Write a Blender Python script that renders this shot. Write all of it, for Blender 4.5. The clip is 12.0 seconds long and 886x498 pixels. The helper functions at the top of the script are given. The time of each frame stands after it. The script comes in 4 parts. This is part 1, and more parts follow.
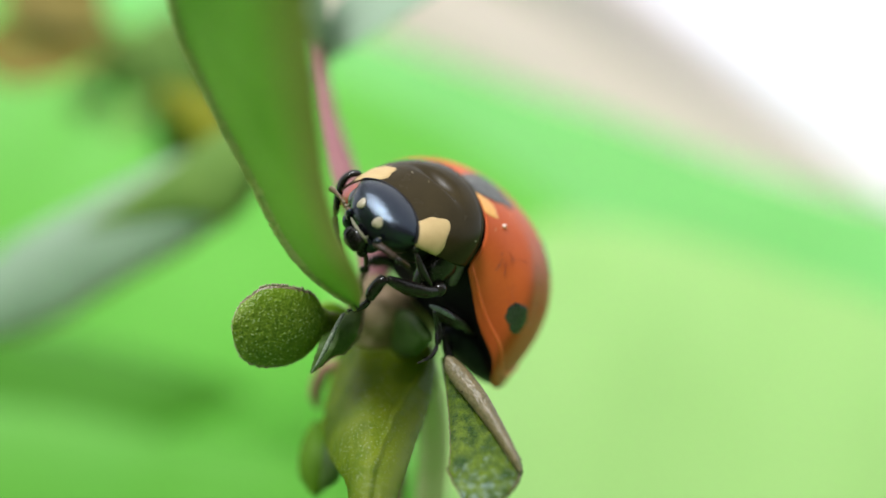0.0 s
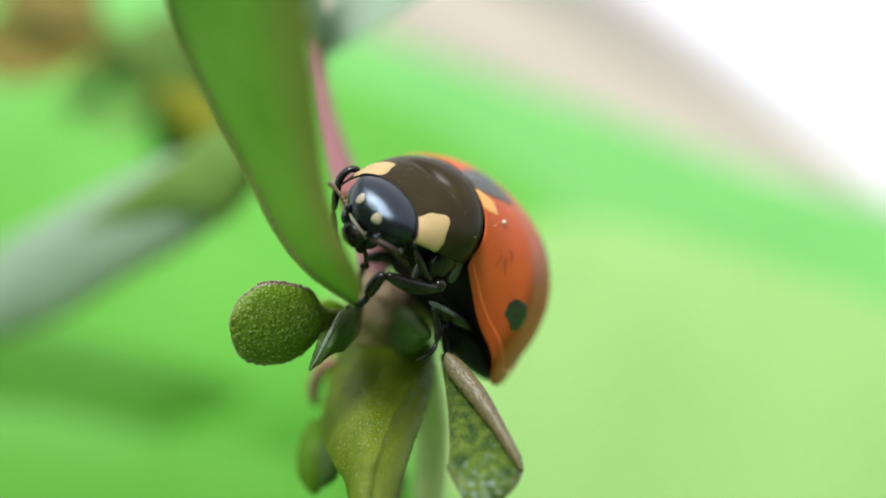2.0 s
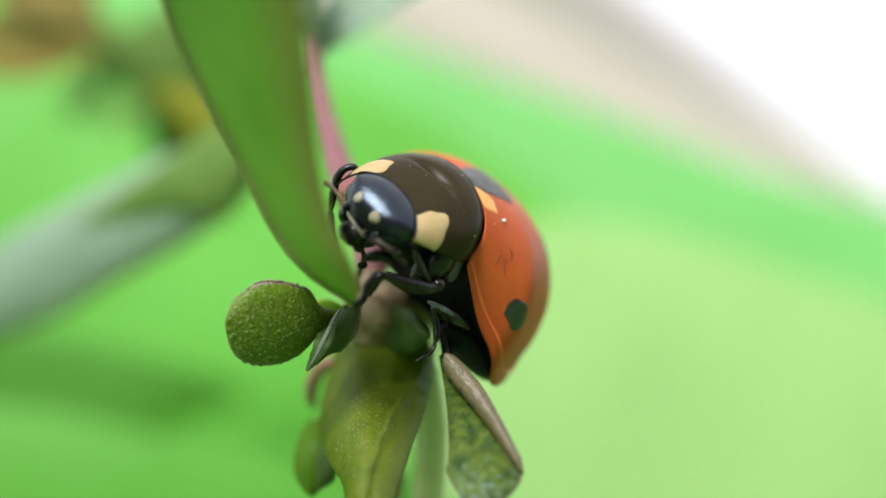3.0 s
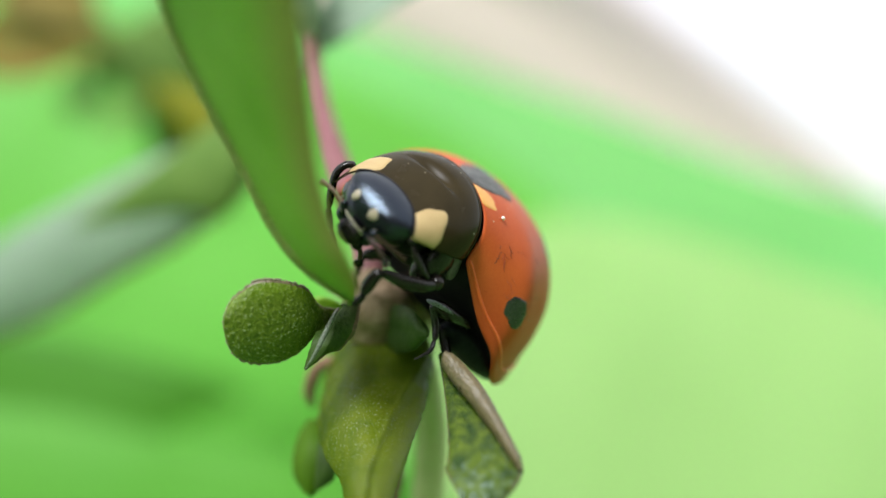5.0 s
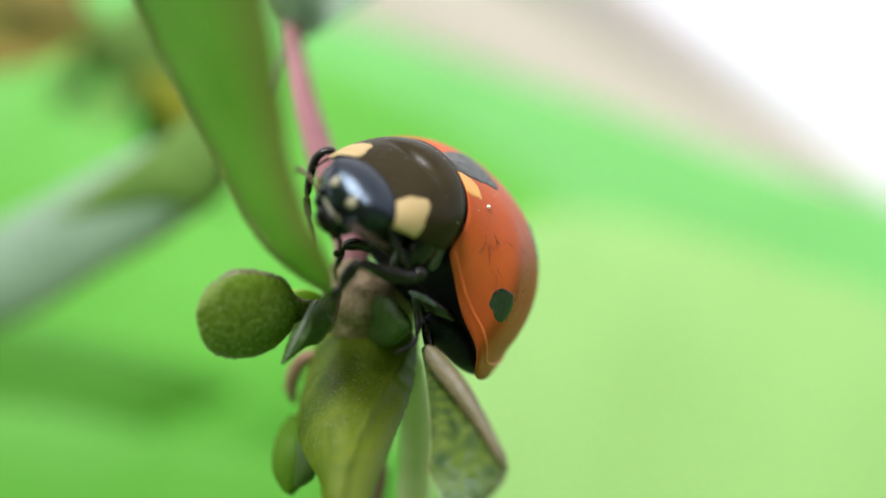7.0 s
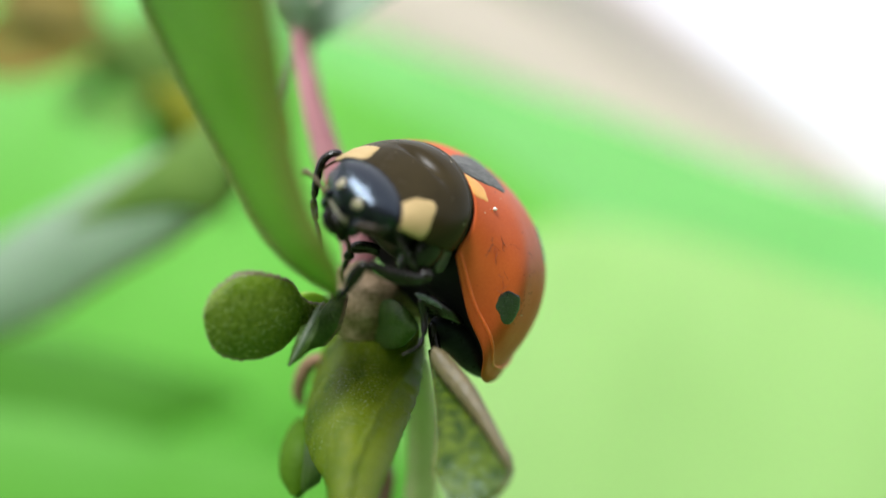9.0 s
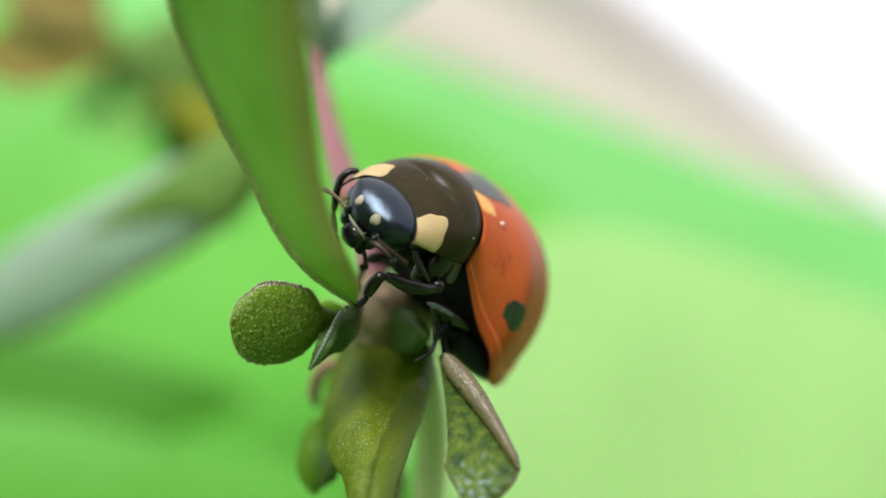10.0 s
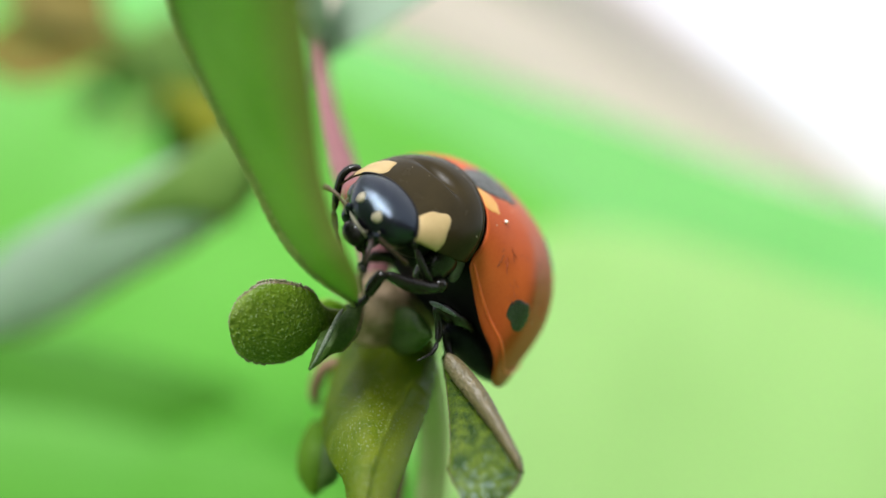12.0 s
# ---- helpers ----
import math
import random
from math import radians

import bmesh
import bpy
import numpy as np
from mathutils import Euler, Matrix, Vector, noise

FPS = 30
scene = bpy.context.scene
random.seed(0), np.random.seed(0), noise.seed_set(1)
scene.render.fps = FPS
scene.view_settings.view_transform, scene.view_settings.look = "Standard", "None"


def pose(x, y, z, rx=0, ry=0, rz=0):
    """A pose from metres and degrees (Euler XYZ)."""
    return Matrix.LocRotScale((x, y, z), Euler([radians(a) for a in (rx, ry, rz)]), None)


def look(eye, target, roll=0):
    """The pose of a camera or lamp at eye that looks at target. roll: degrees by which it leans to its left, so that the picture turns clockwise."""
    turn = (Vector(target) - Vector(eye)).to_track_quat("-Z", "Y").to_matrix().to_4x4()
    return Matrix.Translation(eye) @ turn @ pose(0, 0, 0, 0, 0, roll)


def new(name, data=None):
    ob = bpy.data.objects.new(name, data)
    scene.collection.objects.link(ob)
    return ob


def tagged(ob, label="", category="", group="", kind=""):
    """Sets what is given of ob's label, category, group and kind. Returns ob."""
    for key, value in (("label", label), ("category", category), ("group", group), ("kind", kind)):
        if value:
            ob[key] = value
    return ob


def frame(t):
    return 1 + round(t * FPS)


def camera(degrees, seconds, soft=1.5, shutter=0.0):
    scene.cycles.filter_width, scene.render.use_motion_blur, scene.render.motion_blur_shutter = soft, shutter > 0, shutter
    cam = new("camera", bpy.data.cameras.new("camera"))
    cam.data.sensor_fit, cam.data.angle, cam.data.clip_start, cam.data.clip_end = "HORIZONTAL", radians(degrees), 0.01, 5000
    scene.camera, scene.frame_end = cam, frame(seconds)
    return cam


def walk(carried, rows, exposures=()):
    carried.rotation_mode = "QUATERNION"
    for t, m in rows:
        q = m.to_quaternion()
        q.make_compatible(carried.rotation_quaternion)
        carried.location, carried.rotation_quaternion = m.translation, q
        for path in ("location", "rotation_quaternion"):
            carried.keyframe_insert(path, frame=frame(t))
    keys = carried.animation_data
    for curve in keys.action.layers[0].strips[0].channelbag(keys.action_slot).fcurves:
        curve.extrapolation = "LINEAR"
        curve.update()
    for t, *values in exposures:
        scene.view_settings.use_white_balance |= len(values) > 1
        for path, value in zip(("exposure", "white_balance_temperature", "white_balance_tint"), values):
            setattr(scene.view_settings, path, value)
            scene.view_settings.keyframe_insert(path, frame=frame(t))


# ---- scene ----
# All plans below are in millimetres; MM turns them into metres.
MM = 0.001
EYE = 60.0

cam = camera(50.0, 12.0, soft=1.5)
cam.data.dof.use_dof = True
cam.data.dof.focus_distance = 21.7 * MM
cam.data.dof.aperture_fstop = 22.0
cam.data.dof.aperture_blades = 0

# seconds, right, ahead, up (mm), yaw, pitch, roll (degrees)
ROWS = [
    (0.0, 0.00, 0.00, 0.00, 0.00, 0.00, 0.00),
    (0.5, 0.00, 0.05, 0.04, -0.01, -0.15, -0.05),
    (1.0, -0.05, 0.10, -0.08, -0.01, 0.04, 0.05),
    (1.5, -0.10, 0.11, -0.07, -0.04, -0.02, 0.05),
    (2.0, -0.08, 0.17, -0.08, -0.25, -0.02, 0.07),
    (2.5, 0.05, 0.41, -0.08, -0.12, -0.35, 0.07),
    (3.0, -0.07, 0.46, -0.09, -0.29, -0.06, 0.06),
    (5.0, -0.04, 0.60, -0.14, -0.28, -0.06, 0.20),
    (5.5, -0.14, 0.71, -0.19, -0.29, -0.06, 0.05),
    (6.0, -0.12, 0.68, -0.17, -0.09, -0.19, 0.06),
    (6.5, -0.01, 0.82, -0.24, -0.45, -0.12, 0.07),
    (6.7, 0.17, 1.06, -0.29, -0.39, -0.17, 0.12),
    (8.3, 0.62, 2.05, -0.31, -0.12, -0.40, 0.25),
    (8.5, 0.93, 2.05, -0.48, -0.12, -0.40, 0.32),
    (8.7, 0.62, 1.85, -0.65, 0.10, -0.08, 0.28),
    (9.0, 0.47, 1.39, -0.51, 0.45, 0.45, 0.19),
    (9.5, 0.30, 0.42, -0.46, 0.35, 0.71, 0.13),
    (10.0, 0.10, -0.04, -0.25, 0.13, 0.48, -0.03),
    (10.5, 0.13, 0.17, -0.32, 0.03, 0.62, -0.14),
    (11.0, 0.26, 0.34, -0.36, 0.19, 0.66, 0.01),
    (11.5, 0.13, 0.27, -0.24, 0.32, 0.43, -0.19),
    (12.0, 0.14, 0.35, -0.25, 0.40, 0.39, -0.20),
]
walk(cam, [(t, pose(MM * x, MM * y, MM * (EYE + z), 90 + pitch, roll, yaw)) for t, x, y, z, yaw, pitch, roll in ROWS])

# ---- light: a bright, thinly overcast sky ----
SUN_ELEVATION, SUN_AZIMUTH = 54.0, -150.0
scene.view_settings.exposure = 0.92
world = bpy.data.worlds.new("world")
scene.world = world
world.use_nodes = True
sky = world.node_tree.nodes.new("ShaderNodeTexSky")
sky.sky_type, sky.sun_disc = "NISHITA", False
sky.sun_elevation, sky.sun_rotation = radians(SUN_ELEVATION), radians(SUN_AZIMUTH)
sky.dust_density, sky.air_density, sky.ozone_density = 4.0, 1.0, 1.0
back = world.node_tree.nodes["Background"]
back.inputs["Strength"].default_value = 0.135
haze = world.node_tree.nodes.new("ShaderNodeMix")
haze.data_type = "RGBA"
haze.inputs[0].default_value = 0.65
haze.inputs[7].default_value = (6.5, 6.6, 6.7, 1)
world.node_tree.links.new(sky.outputs["Color"], haze.inputs[6])
world.node_tree.links.new(haze.outputs[2], back.inputs["Color"])

sun = new("sun", bpy.data.lights.new("sun", "SUN"))
sun.data.energy, sun.data.angle, sun.data.color = 3.3, radians(14), (0.93, 0.96, 1.0)
az, el = radians(SUN_AZIMUTH), radians(SUN_ELEVATION)
sun_way = Vector((math.sin(az) * math.cos(el), math.cos(az) * math.cos(el), math.sin(el)))
sun.matrix_world = look(sun_way, (0, 0, 0))


# ---- materials ----
def surface(name, dark, light, size, rough=0.4, grain=0.05, relief=0.0, glow=0.0, coat=0.0, fleck=None, spread=0.5, detail=4.0, rough_spread=0.1, shine=0.5, blend=None, sheen=None, frost=None):
    """A procedural surface: two colours mixed by noise of that size (mm), fine grain and relief (mm), and light let through (glow).
    blend: another pigment towards one side of a leaf (colour, and from where to where across it).
    frost: pale wax grains that thicken towards a leaf's tip (colour, grain in mm, and from where to where along it)."""
    m = bpy.data.materials.new(name)
    m.use_nodes = True
    n, l = m.node_tree.nodes, m.node_tree.links
    bsdf, out = n["Principled BSDF"], n["Material Output"]
    at = n.new("ShaderNodeTexCoord").outputs["Object"]

    def cloud(mm, depth):
        c = n.new("ShaderNodeTexNoise")
        c.inputs["Scale"].default_value, c.inputs["Detail"].default_value = 1.0 / (mm * MM), depth
        l.new(at, c.inputs["Vector"])
        return c.outputs["Fac"]

    ramp = n.new("ShaderNodeValToRGB")
    ramp.color_ramp.elements[0].color, ramp.color_ramp.elements[1].color = (*dark, 1), (*light, 1)
    ramp.color_ramp.elements[0].position, ramp.color_ramp.elements[1].position = 0.5 - spread / 2, 0.5 + spread / 2
    mix = n.new("ShaderNodeMix")
    mix.inputs[0].default_value = 0.35
    l.new(cloud(size, detail), mix.inputs[2])
    l.new(cloud(grain, 2.0), mix.inputs[3])
    l.new(mix.outputs[0], ramp.inputs["Fac"])
    colour = ramp.outputs["Color"]
    if fleck:
        spot = n.new("ShaderNodeValToRGB")
        spot.color_ramp.elements[0].position, spot.color_ramp.elements[1].position = fleck[1], fleck[1] + 0.06
        l.new(cloud(fleck[2], 3.0), spot.inputs["Fac"])
        over = n.new("ShaderNodeMix")
        over.data_type = "RGBA"
        over.inputs[7].default_value = (*fleck[0], 1)
        l.new(spot.outputs["Color"], over.inputs[0])
        l.new(colour, over.inputs[6])
        colour = over.outputs[2]
    if blend:
        share = n.new("ShaderNodeAttribute")
        share.attribute_name = "across"
        span = n.new("ShaderNodeMapRange")
        span.inputs[1].default_value, span.inputs[2].default_value = blend[1], blend[2]
        tint = n.new("ShaderNodeMix")
        tint.data_type = "RGBA"
        tint.inputs[7].default_value = (*blend[0], 1)
        l.new(share.outputs["Fac"], span.inputs[0])
        l.new(span.outputs[0], tint.inputs[0])
        l.new(colour, tint.inputs[6])
        colour = tint.outputs[2]
    if frost:
        way = n.new("ShaderNodeAttribute")
        way.attribute_name = "along"
        span = n.new("ShaderNodeMapRange")
        span.inputs[1].default_value, span.inputs[2].default_value = frost[2], frost[3]
        span.inputs[3].default_value, span.inputs[4].default_value = -0.30, 0.0
        l.new(way.outputs["Fac"], span.inputs[0])
        total = n.new("ShaderNodeMath")
        l.new(cloud(frost[1], 2.0), total.inputs[0])
        l.new(span.outputs[0], total.inputs[1])
        blotch = n.new("ShaderNodeMath")
        blotch.operation = "MULTIPLY_ADD"
        l.new(cloud(frost[1] * 7, 2.0), blotch.inputs[0])
        blotch.inputs[1].default_value, blotch.inputs[2].default_value = 0.7, -0.35
        sum_up = n.new("ShaderNodeMath")
        l.new(total.outputs[0], sum_up.inputs[0])
        l.new(blotch.outputs[0], sum_up.inputs[1])
        grains = n.new("ShaderNodeMapRange")
        grains.inputs[1].default_value, grains.inputs[2].default_value = 0.55, 0.66
        l.new(sum_up.outputs[0], grains.inputs[0])
        wax = n.new("ShaderNodeMix")
        wax.data_type = "RGBA"
        wax.inputs[7].default_value = (*frost[0], 1)
        l.new(grains.outputs[0], wax.inputs[0])
        l.new(colour, wax.inputs[6])
        colour = wax.outputs[2]
    l.new(colour, bsdf.inputs["Base Color"])
    bsdf.inputs["Specular IOR Level"].default_value = shine
    bsdf.inputs["Specular Tint"].default_value = (*(sheen or (1, 1, 1)), 1)
    bsdf.inputs["Coat Weight"].default_value = coat
    bsdf.inputs["Coat Roughness"].default_value = 0.06
    gloss = n.new("ShaderNodeMapRange")
    gloss.inputs[3].default_value, gloss.inputs[4].default_value = max(0.02, rough - rough_spread), rough + rough_spread
    l.new(cloud(size * 0.6, 3.0), gloss.inputs[0])
    l.new(gloss.outputs[0], bsdf.inputs["Roughness"])
    if relief:
        bump = n.new("ShaderNodeBump")
        bump.inputs["Strength"].default_value, bump.inputs["Distance"].default_value = 1.0, relief * MM
        l.new(cloud(grain, 2.0), bump.inputs["Height"])
        l.new(bump.outputs["Normal"], bsdf.inputs["Normal"])
    if glow:
        thin = n.new("ShaderNodeBsdfTranslucent")
        both = n.new("ShaderNodeMixShader")
        both.inputs[0].default_value = glow
        l.new(colour, thin.inputs["Color"])
        l.new(bsdf.outputs[0], both.inputs[1])
        l.new(thin.outputs[0], both.inputs[2])
        l.new(both.outputs[0], out.inputs["Surface"])
    return m


RED = surface("elytron_red", (0.30, 0.042, 0.009), (0.45, 0.095, 0.022), 1.5, 0.45, 0.04, 0.0014, coat=0.03, fleck=((0.20, 0.035, 0.012), 0.70, 0.14), shine=0.14)
RED_RIM = surface("elytron_rim", (0.52, 0.075, 0.02), (0.66, 0.14, 0.03), 0.5, 0.4, 0.04, 0.001, coat=0.1, shine=0.3)
SCRATCH = surface("scratch_brown", (0.12, 0.02, 0.008), (0.20, 0.04, 0.014), 0.1, 0.6, 0.03, 0.004)
SCRATCH_FAINT = surface("scratch_faint", (0.20, 0.03, 0.010), (0.30, 0.055, 0.018), 0.1, 0.6, 0.03, 0.004)
SPOT_DUSTY = surface("spot_dusty", (0.016, 0.016, 0.014), (0.10, 0.10, 0.09), 0.16, 0.5, 0.05, 0.014, shine=0.3, fleck=((0.13, 0.13, 0.11), 0.64, 0.06), spread=0.3)
SPOT = surface("elytron_spot", (0.008, 0.010, 0.008), (0.02, 0.024, 0.018), 0.3, 0.26, 0.03, 0.002, shine=0.6)
CREAM = surface("cream_patch", (0.32, 0.22, 0.10), (0.41, 0.30, 0.145), 0.35, 0.4, 0.03, 0.001, shine=0.2)
AMBER = surface("amber_patch", (0.52, 0.23, 0.04), (0.63, 0.34, 0.085), 0.4, 0.4, 0.03, 0.001, coat=0.1, shine=0.3)
SHIELD = surface("pronotum_black", (0.018, 0.013, 0.005), (0.032, 0.023, 0.009), 0.7, 0.24, 0.035, 0.001, shine=0.09)
HEAD = surface("head_black", (0.004, 0.004, 0.006), (0.010, 0.010, 0.014), 0.25, 0.16, 0.022, 0.006, shine=0.55, rough_spread=0.06, sheen=(0.62, 0.80, 1.0))
LEG = surface("leg_black", (0.006, 0.005, 0.004), (0.014, 0.011, 0.009), 0.2, 0.24, 0.04, 0.002, shine=0.28)
EYE_BLACK = surface("eye_black", (0.004, 0.004, 0.005), (0.012, 0.012, 0.014), 0.1, 0.18, 0.05, 0.006, coat=0.5)
BELLY = surface("belly_black", (0.005, 0.005, 0.005), (0.012, 0.011, 0.011), 0.3, 0.45, 0.05, 0.003, shine=0.07)
LEG_DULL = surface("leg_dull", (0.004, 0.004, 0.005), (0.011, 0.011, 0.013), 0.2, 0.3, 0.05, 0.003, shine=0.08, sheen=(0.7, 0.85, 1.0))
LEG_HAIRY_SHEEN = surface("leg_hairy_sheen", (0.03, 0.034, 0.040), (0.22, 0.24, 0.27), 0.05, 0.4, 0.02, 0.01, shine=0.4, spread=0.3)
PLATE = surface("grey_plate", (0.05, 0.055, 0.04), (0.10, 0.105, 0.08), 0.3, 0.5, 0.05, 0.003, shine=0.2)
HORN = surface("antenna_brown", (0.12, 0.06, 0.04), (0.42, 0.28, 0.20), 0.12, 0.45, 0.03, 0.002)
HORN_DARK = surface("antenna_dark", (0.012, 0.007, 0.004), (0.06, 0.034, 0.016), 0.12, 0.45, 0.03, 0.002, shine=0.2)
DUST = surface("dust_white", (0.72, 0.66, 0.58), (0.85, 0.80, 0.74), 0.05, 0.6, 0.02, 0.002)
PALP = surface("palp_brown", (0.012, 0.007, 0.005), (0.055, 0.032, 0.022), 0.12, 0.4, 0.03, 0.002, shine=0.3)
LIP = surface("lip_dull", (0.12, 0.11, 0.07), (0.36, 0.33, 0.23), 0.1, 0.5, 0.03, 0.006)
FACE = surface("face_pale", (0.24, 0.20, 0.13), (0.36, 0.31, 0.21), 0.15, 0.45, 0.03, 0.002)
PALE = surface("lip_cream", (0.34, 0.29, 0.19), (0.52, 0.47, 0.34), 0.15, 0.5, 0.03, 0.004)

LEAF = surface("leaf_green", (0.19, 0.38, 0.045), (0.27, 0.49, 0.08), 1.6, 0.42, 0.09, 0.006, glow=0.6, blend=((0.34, 0.30, 0.11), 0.3, 1.1), shine=0.35)
LEAF_FLESH = surface("leaf_fleshy", (0.075, 0.135, 0.002), (0.20, 0.25, 0.008), 0.4, 0.2, 0.06, 0.04, glow=0.55, fleck=((0.42, 0.46, 0.20), 0.62, 0.05), blend=((0.17, 0.22, 0.02), 0.15, 0.9), rough_spread=0.1, shine=0.45)
KEEL = surface("leaf_keel", (0.05, 0.065, 0.04), (0.22, 0.25, 0.20), 0.06, 0.35, 0.04, 0.03, spread=0.3, shine=0.4)
LEAF_DARK = surface("leaf_dark", (0.026, 0.06, 0.008), (0.07, 0.12, 0.026), 0.4, 0.42, 0.07, 0.03, glow=0.3, shine=0.18)
LEAF_FROST = surface("leaf_frosted", (0.016, 0.055, 0.001), (0.13, 0.20, 0.010), 0.22, 0.2, 0.05, 0.07, glow=0.35, rough_spread=0.14, frost=((0.32, 0.42, 0.38), 0.02, 0.25, 0.85), spread=0.26, shine=0.4)
LEAF_EDGE = surface("leaf_edge", (0.10, 0.21, 0.015), (0.27, 0.42, 0.07), 0.10, 0.4, 0.05, 0.05, glow=0.3, spread=0.3, shine=0.3, fleck=((0.42, 0.47, 0.20), 0.62, 0.06))
LEAF_BEAD = surface("leaf_beaded", (0.050, 0.10, 0.004), (0.20, 0.28, 0.03), 0.12, 0.32, 0.06, 0.035, glow=0.4, shine=0.35, rough_spread=0.12, fleck=((0.32, 0.39, 0.17), 0.60, 0.06), blend=((0.15, 0.26, 0.008), 0.5, 1.2))
LEAF_YOUNG = surface("leaf_young", (0.20, 0.36, 0.02), (0.30, 0.46, 0.04), 0.6, 0.4, 0.09, 0.01, glow=0.35)
LEAF_BUD = surface("leaf_bud", (0.04, 0.105, 0.004), (0.075, 0.155, 0.008), 0.6, 0.5, 0.09, 0.01, glow=0.35, shine=0.1)
NODE = surface("node_brown", (0.16, 0.12, 0.055), (0.46, 0.33, 0.22), 0.4, 0.55, 0.1, 0.02, glow=0.25, shine=0.15, spread=0.28)
LEAF_GREY = surface("leaf_glaucous", (0.31, 0.41, 0.30), (0.43, 0.53, 0.42), 2.5, 0.55, 0.12, 0.006, glow=0.6, shine=0.25)
LEAF_DULL = surface("leaf_dull", (0.075, 0.15, 0.028), (0.13, 0.215, 0.045), 1.5, 0.6, 0.12, 0.006, glow=0.25, shine=0.1)
LEAF_OLIVE = surface("leaf_olive", (0.105, 0.115, 0.004), (0.165, 0.17, 0.007), 1.0, 0.55, 0.1, 0.006, glow=0.25, shine=0.1)
LEAF_BROWN = surface("leaf_withered", (0.11, 0.085, 0.012), (0.17, 0.13, 0.022), 1.0, 0.6, 0.1, 0.006, glow=0.2, shine=0.1)
RIM_PINK = surface("leaf_rim", (0.05, 0.044, 0.014), (0.145, 0.108, 0.050), 0.10, 0.45, 0.07, 0.02)
LEAF_GRAIN = surface("leaf_grain", (0.20, 0.32, 0.04), (0.50, 0.56, 0.20), 0.12, 0.35, 0.04, 0.01, glow=0.5, shine=0.4, spread=0.3)
RIM_BEAD = surface("leaf_bead", (0.12, 0.11, 0.055), (0.32, 0.29, 0.18), 0.2, 0.3, 0.05, 0.01, glow=0.15, shine=0.5)
STEM = surface("stem_pink", (0.23, 0.085, 0.095), (0.36, 0.17, 0.18), 0.9, 0.45, 0.12, 0.006, glow=0.15, shine=0.22)
STEM_BROWN = surface("stem_brown", (0.14, 0.08, 0.05), (0.27, 0.16, 0.10), 0.6, 0.5, 0.1, 0.006, glow=0.15, shine=0.2)
STEM_PALE = surface("stem_pale", (0.40, 0.42, 0.20), (0.55, 0.55, 0.30), 0.9, 0.45, 0.12, 0.006, glow=0.2)
BLADE = surface("blade_green", (0.185, 0.50, 0.14), (0.23, 0.57, 0.175), 22.0, 0.5, 0.8, 0.05, glow=0.45, shine=0.2)
BLADE_FRESH = surface("blade_fresh", (0.125, 0.44, 0.05), (0.175, 0.52, 0.07), 22.0, 0.5, 0.8, 0.05, glow=0.45, shine=0.2)
BLADE_MID = surface("blade_mid", (0.09, 0.32, 0.032), (0.125, 0.38, 0.045), 22.0, 0.5, 0.8, 0.05, glow=0.4, shine=0.2)
BLADE_LIME = surface("blade_lime", (0.31, 0.53, 0.16), (0.39, 0.61, 0.22), 22.0, 0.5, 0.8, 0.05, glow=0.45)
BLADE_SHADED = surface("blade_shaded", (0.045, 0.195, 0.008), (0.070, 0.245, 0.015), 22.0, 0.5, 0.8, 0.05, glow=0.35, shine=0.2)
LAWN = surface("lawn", (0.04, 0.12, 0.015), (0.09, 0.24, 0.035), 60.0, 0.8, 4.0, 1.0)
PLASTER = surface("wall_plaster", (0.93, 0.70, 0.66), (0.97, 0.75, 0.71), 900.0, 0.8, 4.0, 0.1)
COPING = surface("wall_coping", (0.56, 0.44, 0.45), (0.61, 0.49, 0.49), 900.0, 0.8, 4.0, 0.1)
DARK_WALL = surface("wall_added_dark", (0.06, 0.05, 0.04), (0.10, 0.085, 0.07), 120.0, 0.85, 4.0, 0.6)


# ---- mesh helpers ----
def part(name, bm, material, parent, label=""):
    """Links a bmesh (in mm) as one smooth mesh object under a thing or under a part."""
    bmesh.ops.recalc_face_normals(bm, faces=bm.faces)
    for v in bm.verts:
        v.co *= MM
    me = bpy.data.meshes.new(name)
    bm.to_mesh(me)
    bm.free()
    me.polygons.foreach_set("use_smooth", [True] * len(me.polygons))
    for m in material if isinstance(material, tuple) else (material,):
        me.materials.append(m)
    ob = new(name, me)
    ob.parent = parent
    return tagged(ob, label)


def grid(bm, rows, loop=False):
    """Faces between rows of verts; loop closes each row on itself."""
    made = []
    for a, b in zip(rows, rows[1:]):
        k = len(a)
        for j in range(k if loop else k - 1):
            f = [a[j], a[(j + 1) % k], b[(j + 1) % k], b[j]]
            f = [v for i, v in enumerate(f) if v not in f[:i]]
            if len(f) > 2:
                made.append(bm.faces.new(f))
    return made


def curve(points, count):
    """A smooth line (Catmull-Rom) through points of any dimension, as count + 1 samples."""
    p = np.array(points, dtype=float)
    p = np.vstack([2 * p[0] - p[1], p, 2 * p[-1] - p[-2]])
    out = []
    for i in range(count + 1):
        x = i / count * (len(p) - 3)
        k = min(int(x), len(p) - 4)
        t = x - k
        a, b, c, d = p[k:k + 4]
        out.append(0.5 * (2 * b + (c - a) * t + (2 * a - 5 * b + 4 * c - d) * t * t + (3 * b - a - 3 * c + d) * t ** 3))
    return out


